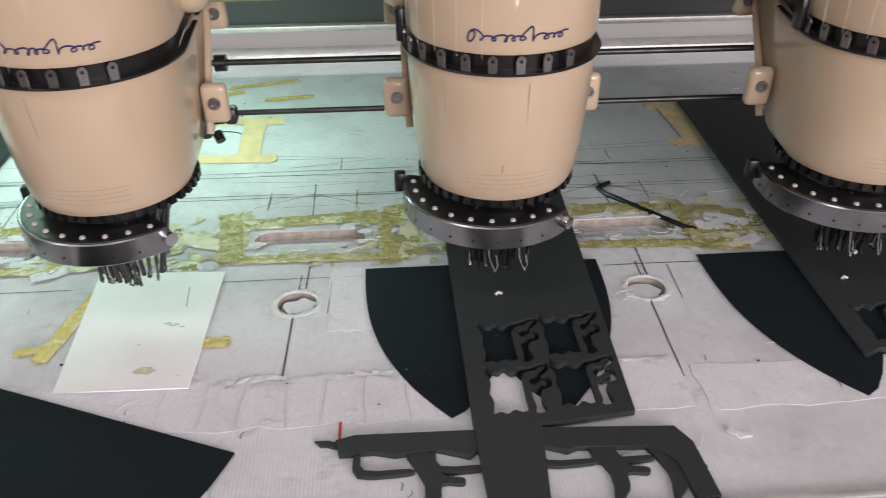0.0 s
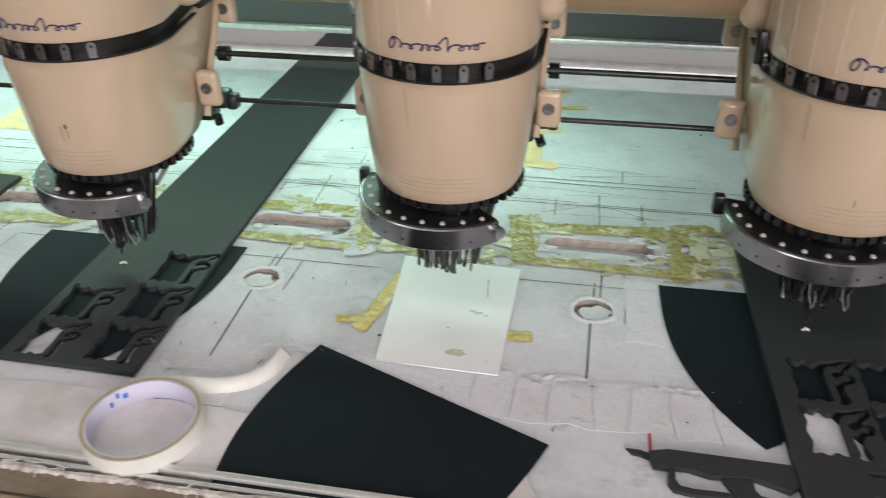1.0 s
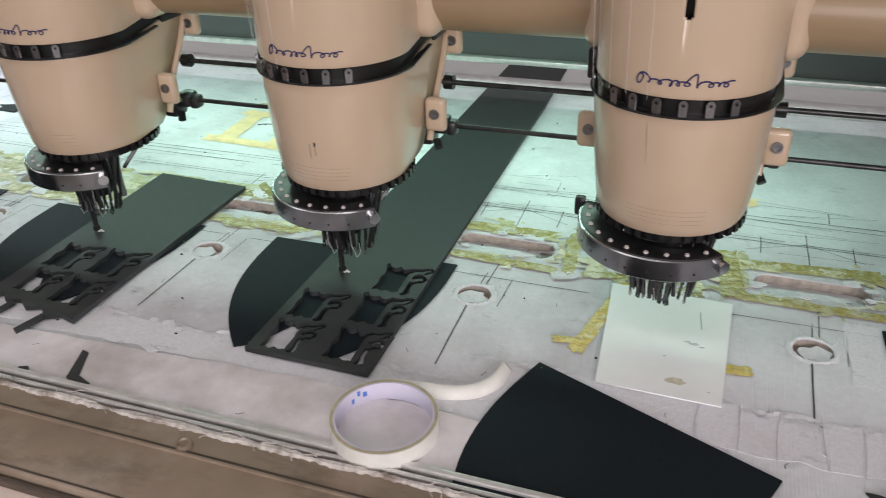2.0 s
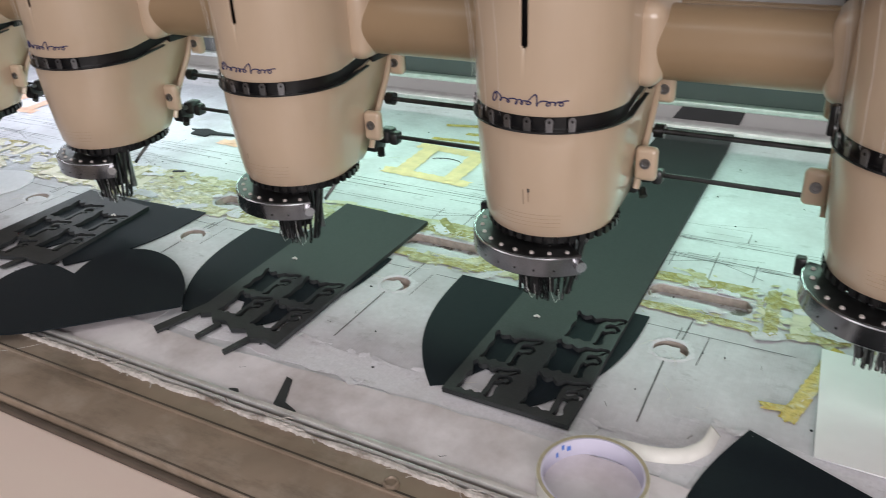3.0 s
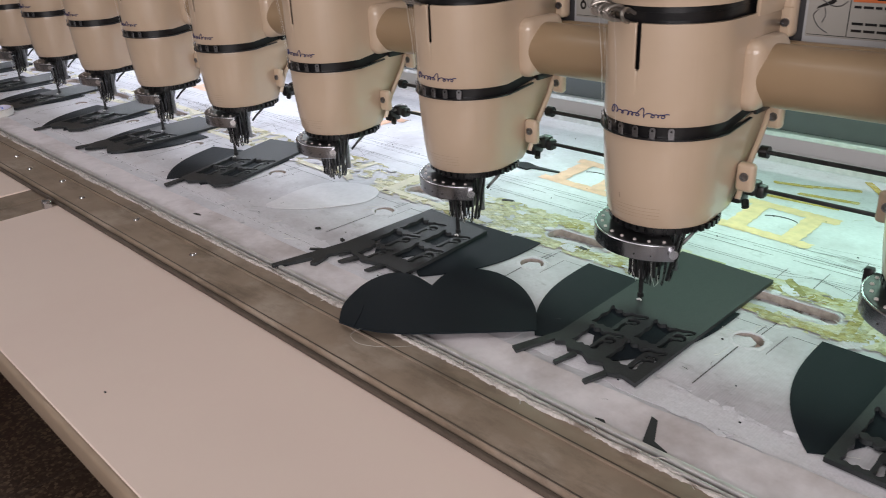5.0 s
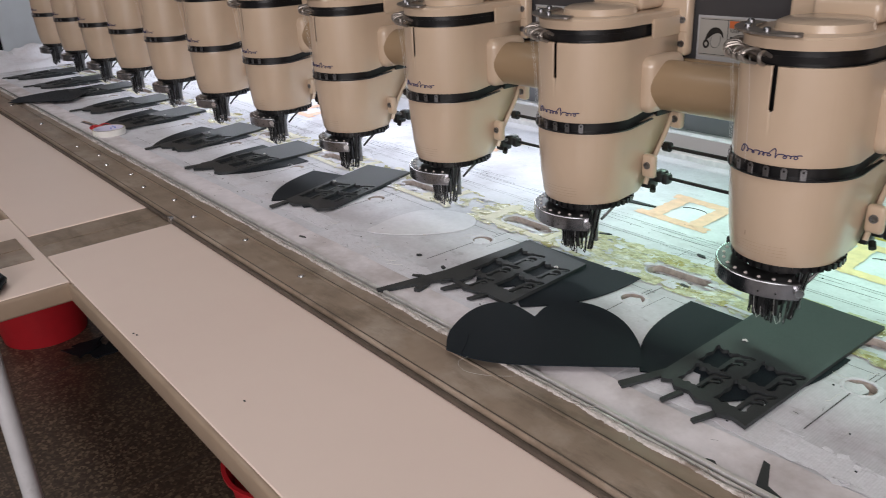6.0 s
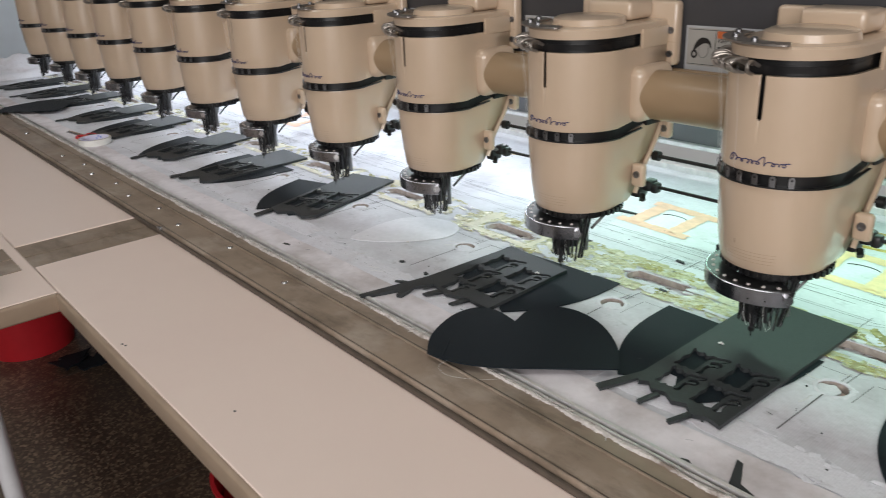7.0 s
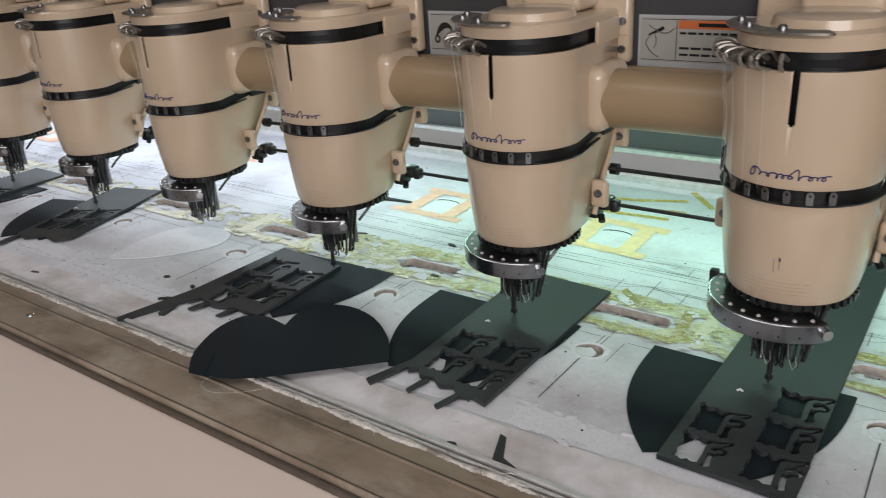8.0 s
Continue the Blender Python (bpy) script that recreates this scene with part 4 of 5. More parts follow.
    p = ride(tagged(part("foam_offcut", sheet("foam_offcut", [[(-0.045, -0.016), (-0.008, -0.018), (-0.006, -0.006), (0.05, 0.004), (0.05, 0.008), (0.0, 0.006), (-0.03, 0.014), (-0.05, 0.006), (-0.062, 0.004), (-0.046, 0.0)]], 0.0025, FOAM)), "forked charcoal foam offcut on the cloth", "offcut", "foam offcuts"))
    p.matrix_basis = pose(-1.40, 0.30, TOP + 0.0011)
    # black cord on the cloth
    p = ride(tagged(part("cable_tie", tube([(0.15, 0.175, 0), (0.135, 0.165, 0), (0.14, 0.15, 0), (0.175, 0.11, 0), (0.205, 0.075, 0), (0.215, 0.07, 0)], 0.0028, 8), BLACK), "black cable tie lying on the cloth", "cable tie"))
    p.location.z = TOP + 0.002
    # farther heads: pieces under each, each turned a little
    rnd = random.Random(11)
    far = [(-1.94, 0.02, 17, 0.047), (-2.235, 0.018, 1, 0.0), (-2.565, 0.015, 12, 0.03), (-2.93, 0.0, 10, 0.03), (-3.20, 0.02, 5, 0.02), (-3.55, 0.03, 4, 0.01), (-3.82, 0.03, 6, 0.01), (-4.12, 0.02, 5, 0.01)]
    for k, (x, y, a, dx) in enumerate(far):
        cap_panel(x, y, a, lab)
        m = pose(x, y, zf, 0, 0, a + rnd.uniform(-1, 2)) @ pose(dx, 0, 0)
        w = 0.06
        foam([(-w, -0.19), (-w * 0.5, -0.205 - 0.02 * (k % 2)), (0, -0.188), (w * 0.6, -0.205), (w, -0.186), (w, 0.07), (-w, 0.075)], [(0.028, -0.075, 1), (0.028, -0.13, 1), (-0.028, -0.085, 1), (-0.028, -0.138, 1)], m, "charcoal foam sheet with cut letters",
             tails=[[(-w, -0.18), (-w + 0.012, -0.19), (-w + 0.004, -0.235), (-w - 0.008, -0.23)]])


pieces()


def tape_roll(x, y):
    t = tagged(new("tape_roll"), "nearly used roll of white masking tape", "tape roll", "tape rolls")
    part("tape", lathe([(0.0405, 0.0), (0.0438, 0.0004), (0.0438, 0.0176), (0.0405, 0.018)], 64), MASKROLL, t)
    part("side", lathe([(0.0405, 0.0181), (0.0434, 0.0181)], 64), ROLLEDGE, t)
    part("core", lathe([(0.0404, 0.0002), (0.0404, 0.0179), (0.0390, 0.0179), (0.0390, 0.0002), (0.0404, 0.0002)], 64), COREMAT, t, "pale lilac cardboard core")
    b = bmesh.new()
    for k, (h, w) in enumerate(((0.008, 0.004), (0.011, 0.003), (0.006, 0.003))):
        a = radians(135 + 9 * k)
        prev = None
        for q in range(4):
            aa = a + w / 0.041 * q / 3
            p = [b.verts.new((0.0388 * math.cos(aa), 0.0388 * math.sin(aa), zz)) for zz in (h, h + 0.005)]
            if prev:
                b.faces.new((prev[0], p[0], p[1], prev[1]))
            prev = p
    part("print_mark", b, BLUEINK, t)
    t.matrix_basis = pose(x, y, TOP + 0.001)
    return ride(t)


def tape_tail(x, y):
    pts = flow([(-0.012, 0.0430), (0.012, 0.0475), (0.036, 0.0510), (0.058, 0.0600), (0.074, 0.0800), (0.078, 0.1050)], 8, False)
    b = bmesh.new()
    prev = None
    for k, p in enumerate(pts):
        p = Vector(p)
        d = (Vector(pts[min(k + 1, len(pts) - 1)]) - Vector(pts[max(k - 1, 0)])).normalized()
        f = min(1, k / 14)
        side = Vector((-d.y, d.x)) * (0.009 * f)
        up = 0.018 * (1 - 0.5 * f)
        cur = [b.verts.new((p.x, p.y, 0.0)), b.verts.new((p.x + side.x * 0.5, p.y + side.y * 0.5, up * 0.55)), b.verts.new((p.x + side.x, p.y + side.y, up))]
        if prev:
            for q in (0, 1):
                b.faces.new((prev[q], cur[q], cur[q + 1], prev[q + 1]))
        prev = cur
    ob = tagged(part("loose_tape_end", b, MASKROLL), "loose end of white masking tape curling off its roll", "tape")
    ob.modifiers.new("thick", "SOLIDIFY").thickness = 0.0004
    ob.matrix_basis = pose(x, y, TOP + 0.001)
    return ride(ob)


tape_roll(-0.513, -0.2375)
tape_tail(-0.513, -0.2375)
tape_roll(-2.80, -0.225)


# ---------------------------------------------------------------- embroidery heads
def u_section(r, b, n=36):
    """U outline: left back, round front, right back."""
    pts = [(-r, b), (-r, b * 0.5)]
    pts += [(-r * math.cos(math.pi * k / n), -r * math.sin(math.pi * k / n)) for k in range(n + 1)]
    return pts + [(r, b * 0.5), (r, b)]


def loft(sections, n=36, skip=None):
    """Wall through U sections (z, r, back, rise): rise lifts the back end. skip(i, j) leaves a face out."""
    b = bmesh.new()
    rows = []
    for z, r, back, rise in sections:
        rows.append([b.verts.new((x, y, z + rise * max(0.0, y) / max(back, 1e-6))) for x, y in u_section(r, back, n)])
    for i, (a, c) in enumerate(zip(rows, rows[1:])):
        for j in range(len(a) - 1):
            if not (skip and skip(i, j)):
                b.faces.new((a[j], a[j + 1], c[j + 1], c[j]))
    return b, rows


def build_head():
    h = tagged(new("embroidery_machine"), "cream enamelled embroidery head with black bands and needle cluster", "embroidery machine", "embroidery heads")
    # lower cover: tapers down, its back edge slants forward towards the bottom
    b, rows = loft([(0.968, 0.0585, 0.040, 0.004), (0.9685, 0.0625, 0.042, 0.004), (0.975, 0.0655, 0.045, 0.004), (1.00, 0.0690, 0.058, 0.003), (1.03, 0.0715, 0.072, 0.0), (1.06, 0.0732, 0.088, 0.006), (1.0735, 0.0738, 0.100, 0.018), (1.0765, 0.0733, 0.102, 0.018), (1.0770, 0.0710, 0.102, 0.018)])
    lc = part("lower_cover", b, CREAM, h)
    lc.modifiers.new("thick", "SOLIDIFY").thickness = 0.003
    for s in (-1, 1):
        part("flange", tube([(s * 0.0725, 0.046, 0.985), (s * 0.074, 0.060, 1.02), (s * 0.0745, 0.088, 1.06), (s * 0.075, 0.104, 1.092)], 0.0035, 8), CREAM, h)
        lug = part("lug", box(s * 0.083 - 0.011, s * 0.083 + 0.011, 0.034, 0.046, 0.999, 1.034, 0.005, 3), CREAM, h, "cream mounting lug")
        part("bolt", lathe([(0.0001, 0.0), (0.0028, 0.0), (0.003, 0.0016), (0.0052, 0.0016), (0.0055, -0.002)], 16), STEEL, lug, at=pose(s * 0.083, 0.0336, 1.018, 90))
        lug = part("lug", box(s * 0.081 - 0.010, s * 0.081 + 0.010, 0.097, 0.110, 1.060, 1.090, 0.005, 3), CREAM, h, "cream mounting lug")
        part("bolt", lathe([(0.0001, 0.0), (0.0028, 0.0), (0.003, 0.0016), (0.0052, 0.0016), (0.0055, -0.002)], 16), STEEL, lug, at=pose(s * 0.081, 0.0966, 1.075, 90))
    for k in range(4):
        z = 0.981 + 0.0042 * k
        r = 0.0655 + (z - 0.975) * 0.14 - 0.0001
        part("ridge", tube([(r * math.sin(a), -r * math.cos(a), z) for a in [radians(-28 + 4 * q) for q in range(15)]], 0.00026, 5), SOILED, h)
    # black core seen in the gaps
    b, rows = loft([(0.955, 0.050, 0.04, 0), (1.21, 0.066, 0.09, 0)])
    b.faces.new(rows[0])
    b.faces.new(rows[1][::-1])
    part("core", b, BLACK, h)
    # middle band with its lip and tabs
    b, rows = loft([(1.0770, 0.0705, 0.10, 0.018), (1.0905, 0.0705, 0.10, 0.018)])
    part("middle_band", b, BLACK, h)
    b, rows = loft([(1.0765, 0.0772, 0.05, 0.006), (1.0785, 0.0778, 0.05, 0.006), (1.0785, 0.0715, 0.05, 0.006)])
    part("band_lip", b, DARKSTEEL, h)
    tab = bmesh.new()
    box(-0.0035, 0.0035, -0.0012, 0.0, 0.0, 0.0095, 0.0005, 1, tab)
    cyl((0, -0.0014, 0.0095), (0, 0, 0.0095), 0.0035, seg=12, bm=tab)
    tabm = mesh_of("thread_tab", tab, STEEL)
    eye = mesh_of("eyelet", cyl((0, -0.0017, 0.0095), (0, -0.0012, 0.0095), 0.0014, seg=8), BLACK)
    for k in range(10):
        a = radians(168 + 15.0 * k)
        t = part("thread_tab", tabm, None, h, "bright metal thread guide", at=Matrix.Translation((0.0752 * math.cos(a), 0.0752 * math.sin(a), 1.078)) @ pose(0, 0, 0, 0, 0, 168 + 15.0 * k + 90))
        part("eyelet", eye, None, t)
    part("side_clip", box(-0.082, -0.074, 0.0, 0.012, 1.078, 1.104, 0.002), BLACK, h, "black side clip")
    part("side_latch", box(0.069, 0.0775, 0.06, 0.095, 1.0845, 1.098, 0.002), BLACK, h, "black side latch")
    # upper cover with the long slot in front
    zs = [1.0905, 1.091, 1.094, 1.12, 1.150, 1.1506, 1.1516, 1.153, 1.165, 1.1755, 1.188, 1.1995, 1.200]
    secs = []
    for i, z in enumerate(zs):
        r = 0.0695 if i == 0 or i == len(zs) - 1 else (0.0728 if z < 1.092 else 0.0738 - 0.006 * (z - 1.09))
        secs.append((z, r, 0.104, 0.016 * max(0.0, (1.13 - z) / 0.04)))
    b, rows = loft(secs, 144, lambda i, j: i >= 4 and abs(j - 73.5) < (1, 1, 2, 2)[min(i - 4, 3)])
    uc = part("upper_cover", b, CREAM, h)
    uc.modifiers.new("thick", "SOLIDIFY").thickness = 0.003
    # top band, cap, lid
    b, rows = loft([(1.199, 0.0655, 0.08, 0.0), (1.217, 0.0655, 0.08, 0.0)])
    part("top_band", b, BLACK, h)
    b, rows = loft([(1.2165, 0.068, 0.106, 0), (1.2168, 0.0722, 0.106, 0), (1.228, 0.0728, 0.106, 0), (1.2305, 0.0705, 0.106, 0), (1.2308, 0.0, 0.106, 0)])
    part("cap", b, CREAM, h)
    for s in (-1, 1):
        part("cheek", box(s * 0.0725 - 0.0025, s * 0.0725 + 0.0025, 0.045, 0.105, 1.196, 1.222, 0.001), CREAM, h)
    part("lid", lathe([(0.0001, 1.2425), (0.044, 1.2415), (0.050, 1.239), (0.052, 1.2307)], 40, c=(0.006, 0.012)), CREAM, h)
    part("top_block", box(-0.032, 0.046, 0.052, 0.106, 1.231, 1.258, 0.007, 3), CREAM, h)
    o = [(0.083 * math.cos(radians(a)), 0.083 * math.sin(radians(a))) for a in range(170, 292, 6)] + [(0.060 * math.cos(radians(a)), 0.060 * math.sin(radians(a))) for a in range(288, 168, -6)]
    pl = part("top_plate", sheet("top_plate", [o], 0.0022, LEVER), None, h, "thin worn metal top plate", at=pose(0, 0, 1.2322))
    for a in (190, 222, 256):
        x, y = 0.070 * math.cos(radians(a)), 0.070 * math.sin(radians(a))
        part("screw", lathe([(0.0001, 0.005), (0.0028, 0.0048), (0.0040, 0.0035), (0.0042, 0)], 12), STEEL, pl, at=pose(x, y, 0.0022))
    # thread loops coming out on the left of the top band
    for k in range(11):
        a = radians(176 + 8.5 * k)
        c, s = math.cos(a), math.sin(a)
        w = 0.004 * math.sin(k * 2.3)
        pts = [(0.066 * c, 0.066 * s, 1.208), (0.079 * c, 0.079 * s, 1.2155 + w * 0.4), (0.090 * c - w, 0.090 * s, 1.2125 + w * 0.3), (0.089 * c - w, 0.089 * s, 1.205), (0.0765 * c, 0.0765 * s, 1.2005)]
        part("take_up_lever", tube(flow(pts, 4, False), 0.0017 + 0.0005 * (k % 3), 7), LEVER, h, "worn pale take-up lever")
    for k in range(6):
        a = radians(182 + 14 * k)
        c, s = math.cos(a), math.sin(a)
        part("thread", tube([(0.085 * c, 0.085 * s, 1.2085), (0.079 * c, 0.079 * s, 1.15), (0.0765 * c, 0.0765 * s, 1.089)], 0.00011, 4), THREAD, h)
    # mounting block at the back with its two bolts a side, and the sleeve on the tube
    part("mount", box(-0.087, 0.087, 0.104, 0.122, 1.165, 1.255, 0.006, 3), CREAM, h)
    for s in (-1, 1):
        for z in (1.178, 1.211):
            part("bolt", lathe([(0.0001, 0.0), (0.0024, 0.0), (0.0028, 0.0014), (0.0048, 0.0014), (0.005, -0.002)], 16), STEEL, h, at=pose(s * 0.078, 0.1036, z + 0.004, 90))
        b = box(s * 0.077 - 0.0155, s * 0.077 + 0.0155, 0.0235, 0.1035, 1.094, 1.174, 0.0150, 8)
        part("sleeve", b, CREAM, h, "rounded cream boss round the tube")
        part("seam", box(s * 0.0785 - 0.0075, s * 0.0785 + 0.0075, 0.1034, 0.1042, 1.1985, 1.1993), SOILED, h)
    # needle ring
    def arc(rin, rout, z0, z1, a0, a1, n=36, c=(-0.004, 0.0)):
        b = bmesh.new()
        rows = []
        for k in range(n + 1):
            a = radians(a0 + (a1 - a0) * k / n)
            co, si = math.cos(a), math.sin(a)
            rows.append([b.verts.new((c[0] + r * co, c[1] + r * si, z)) for r, z in ((rin, z0), (rout - 0.001, z0), (rout, z0 + 0.001), (rout, z1 - 0.001), (rout - 0.001, z1), (rin, z1))])
        for p, q in zip(rows, rows[1:]):
            for m in range(6):
                b.faces.new((p[m], p[(m + 1) % 6], q[(m + 1) % 6], q[m]))
        b.faces.new(rows[0][::-1])
        b.faces.new(rows[-1])
        return b
    part("needle_ring", arc(0.0655, 0.077, 0.931, 0.9515, 168, 316), RINGSTEEL, h, "polished steel needle ring")
    part("ring_top", arc(0.046, 0.0754, 0.9480, 0.9522, 166, 316), DARKSTEEL, h, "black plate on the ring")
    but = mesh_of("ceramic_eyelet", lathe([(0.0008, 0.0010), (0.0009, 0.0018), (0.0018, 0.0016), (0.0022, 0.0)], 12), UNDER)
    for k in range(10):
        a = radians(176 + 14.6 * k)
        part("ceramic_eyelet", but, None, h, "pale ceramic eyelet", at=pose(-0.004 + 0.0675 * math.cos(a), 0.0675 * math.sin(a), 0.9522))
    dot = mesh_of("ring_hole", cyl((0, -0.0004, 0), (0, 0.0004, 0), 0.0011, seg=8), BLACK)
    for k in range(9):
        a = 180 + 14.5 * k
        part("ring_hole", dot, None, h, at=pose(-0.004 + 0.077 * math.cos(radians(a)), 0.077 * math.sin(radians(a)), 0.9385, 0, 0, a + 90))
    a = radians(314)
    part("ring_bolt", cyl((-0.004 + 0.066 * math.cos(a), 0.066 * math.sin(a), 0.943), (-0.004 + 0.083 * math.cos(a), 0.083 * math.sin(a), 0.943), 0.0055, seg=16), CHROME, h, "bright ring bolt")
    a = radians(167)
    part("ring_stop", box(-0.088, -0.078, 0.012, 0.022, 0.938, 0.956, 0.002), BLACK, h)
    # toothed belt wheel under the cover and the clamp that holds it
    b = bmesh.new()
    for k in range(40):
        a = 2 * math.pi * k / 40
        c, s = math.cos(a), math.sin(a)
        m = Matrix.Translation((0.0635 * c, 0.006 + 0.0635 * s, 0.9645)) @ pose(0, 0, 0, 0, 0, math.degrees(a))
        bmesh.ops.create_cube(b, size=1, matrix=m @ Matrix.Diagonal((0.006, 0.0055, 0.007, 1)))
    lathe([(0.045, 0.961), (0.062, 0.961), (0.062, 0.968), (0.045, 0.968), (0.045, 0.961)], 40, b, (0, 0.006))
    part("toothed_wheel", b, BLACK, h)
    b = box(0.052, 0.070, 0.060, 0.084, 0.972, 0.992, 0.004)
    box(0.066, 0.084, 0.068, 0.090, 0.982, 1.000, 0.005, 2, b)
    box(0.080, 0.092, 0.072, 0.088, 0.980, 0.996, 0.004, 2, b)
    cyl((0.074, 0.064, 0.978), (0.078, 0.058, 0.972), 0.0045, seg=10, bm=b)
    cyl((0.056, 0.056, 0.986), (0.060, 0.064, 0.992), 0.005, seg=10, bm=b)
    part("rear_clamp", b, DARKSTEEL, h, "knobbly dark rod clamp")
    part("screw", cyl((0.072, 0.064, 0.993), (0.074, 0.069, 0.993), 0.003, seg=8), STEEL, h)
    part("rear_clamp", cyl((0.079, 0.08, 1.037), (0.089, 0.08, 1.037), 0.0075, seg=14), BLACK, h, "dark rod clamp")
    part("cable", tube([(0.046, 0.026, 0.966), (0.045, 0.016, 0.955), (0.040, 0.004, 0.944), (0.033, -0.004, 0.932)], 0.0022, 6), BLACK, h)
    # needle cluster
    part("cluster_body", lathe([(0.0001, 0.903), (0.013, 0.903), (0.016, 0.912), (0.018, 0.922), (0.021, 0.930), (0.029, 0.955)], 24, c=(0.004, -0.018)), DARKSTEEL, h, "dark needle cluster")
    part("presser_post", cyl((0.03, -0.012, 0.90), (0.03, -0.012, 0.955), 0.004, seg=10), STEEL, h)
    bar = bmesh.new()
    cyl((0, 0, 0.004), (0, 0, 0.062), 0.0018, seg=8, bm=bar)
    cyl((0, 0, -0.010), (0, 0, 0.006), 0.0011, seg=6, bm=bar)
    tube([(0, -0.0016, 0.010), (0, -0.0024, -0.004), (0, -0.0048, -0.0095), (0, -0.0022, -0.0128), (0, 0.0012, -0.0095)], 0.0010, 6, bar)
    barm = mesh_of("needle", bar, NEEDLE)
    bard = mesh_of("needle", cyl((0, 0, -0.008), (0, 0, 0.062), 0.0022, 0.0022, seg=8), DARKSTEEL)
    rnd = random.Random(3)
    for k in range(24):
        a = radians(165 + 14.4 * (k % 15) + (7 if k > 14 else 0))
        rr = 1.0 if k < 15 else 0.78
        x, y = 0.003 + 0.0285 * rr * math.cos(a), -0.020 + 0.015 * rr * math.sin(a)
        part("needle", barm if k % 3 else bard, None, h, at=pose(x, y, 0.8945 + rnd.uniform(-0.003, 0.007), -8 * math.sin(a) + rnd.uniform(-5, 5), 9 * math.cos(a) + rnd.uniform(-5, 5), rnd.uniform(-40, 40)))
    # loose thread ends at the needles
    for k in range(2):
        x, y = -0.012 + 0.026 * k, -0.040
        part("thread", tube([(x, y, 0.93), (x + 0.003, y - 0.004, 0.90), (x + 0.008, y - 0.003, 0.886), (x + 0.011, y, 0.89), (x + 0.009, y + 0.002, 0.90)], 0.00018, 4), THREAD, h)
    # the maker's mark as a plain looping line
    b = bmesh.new()
    pts = []
    for k in range(260):
        t = k / 259
        tall = 0.0042 * math.exp(-((t - 0.045) / 0.035) ** 2) + 0.0036 * math.exp(-((t - 0.60) / 0.03) ** 2)
        ph = t * 62 + 1.3 * math.sin(t * 14)
        w = (0.0020 + 0.0005 * math.sin(t * 19 + 1) + tall) * math.cos(ph)
        u = -0.0335 + 0.071 * t + (0.0026 + 0.0012 * math.sin(t * 27)) * math.sin(ph) + 0.30 * w
        v = 1.1035 + w + 0.75 * tall
        a = u / 0.0743
        pts.append((0.0743 * math.sin(a), -0.0743 * math.cos(a), v))
    part("maker_mark", tube(pts, 0.00062, 5, b), INK, h, "dark blue looping line mark")
    # moving needle bar
    b = bmesh.new()
    cyl((0, 0, -0.008), (0, 0, 0.07), 0.0030, seg=10, bm=b)
    cyl((0, 0, -0.018), (0, 0, 0.002), 0.0010, seg=6, bm=b)
    cyl((0, 0, -0.010), (0, 0, -0.004), 0.0042, seg=10, bm=b)
    part("needle_bar", b, DARKSTEEL, h, "dark needle bar", at=pose(-0.002, -0.033, 0.902))
    return h


head = build_head()
heads = [head] + [copy_thing(head, pose(x, 0, 0)) for x in HEADS[1:]]
head.location.x = HEADS[0]


def head_mark(h, name, label, x, z0, z1, r, mat):
    """A mark on one head's lower cover, running up from z0 to z1."""
    a = x / 0.07
    ra, rb = (0.0655 + (z - 0.975) * 0.14 if z < 1.0 else 0.069 + (z - 1.0) * 0.083 for z in (z0, z1))
    part(name, tube([(ra * math.sin(a), -ra * math.cos(a), z0), (rb * math.sin(a), -rb * math.cos(a), z1)], r, 5), mat, h, label)


for x, z0, z1 in ((-0.002, 1.004, 1.019), (0.003, 1.007, 1.021)):
    head_mark(heads[3], "scuff", "dark scuff", x, z0, z1, 0.0006, EDGING)
head_mark(heads[3], "scuff", "dark scuff", 0.0032, 1.017, 1.0205, 0.0011, PENCIL)
head_mark(heads[1], "rust_mark", "rusty mark", -0.005, 0.997, 1.003, 0.0007, EDGING)
head_mark(heads[1], "hairline", "fine hairline crack", -0.050, 0.980, 1.07, 0.00022, EDGING)
head_mark(heads[1], "hairline", "fine hairline crack", 0.011, 0.980, 1.07, 0.00022, EDGING)
head_mark(heads[2], "hairline", "fine hairline crack", -0.02, 0.985, 1.07, 0.0002, EDGING)
head_mark(heads[4], "scuff", "dark scuff", -0.018, 1.0, 1.006, 0.0006, EDGING)


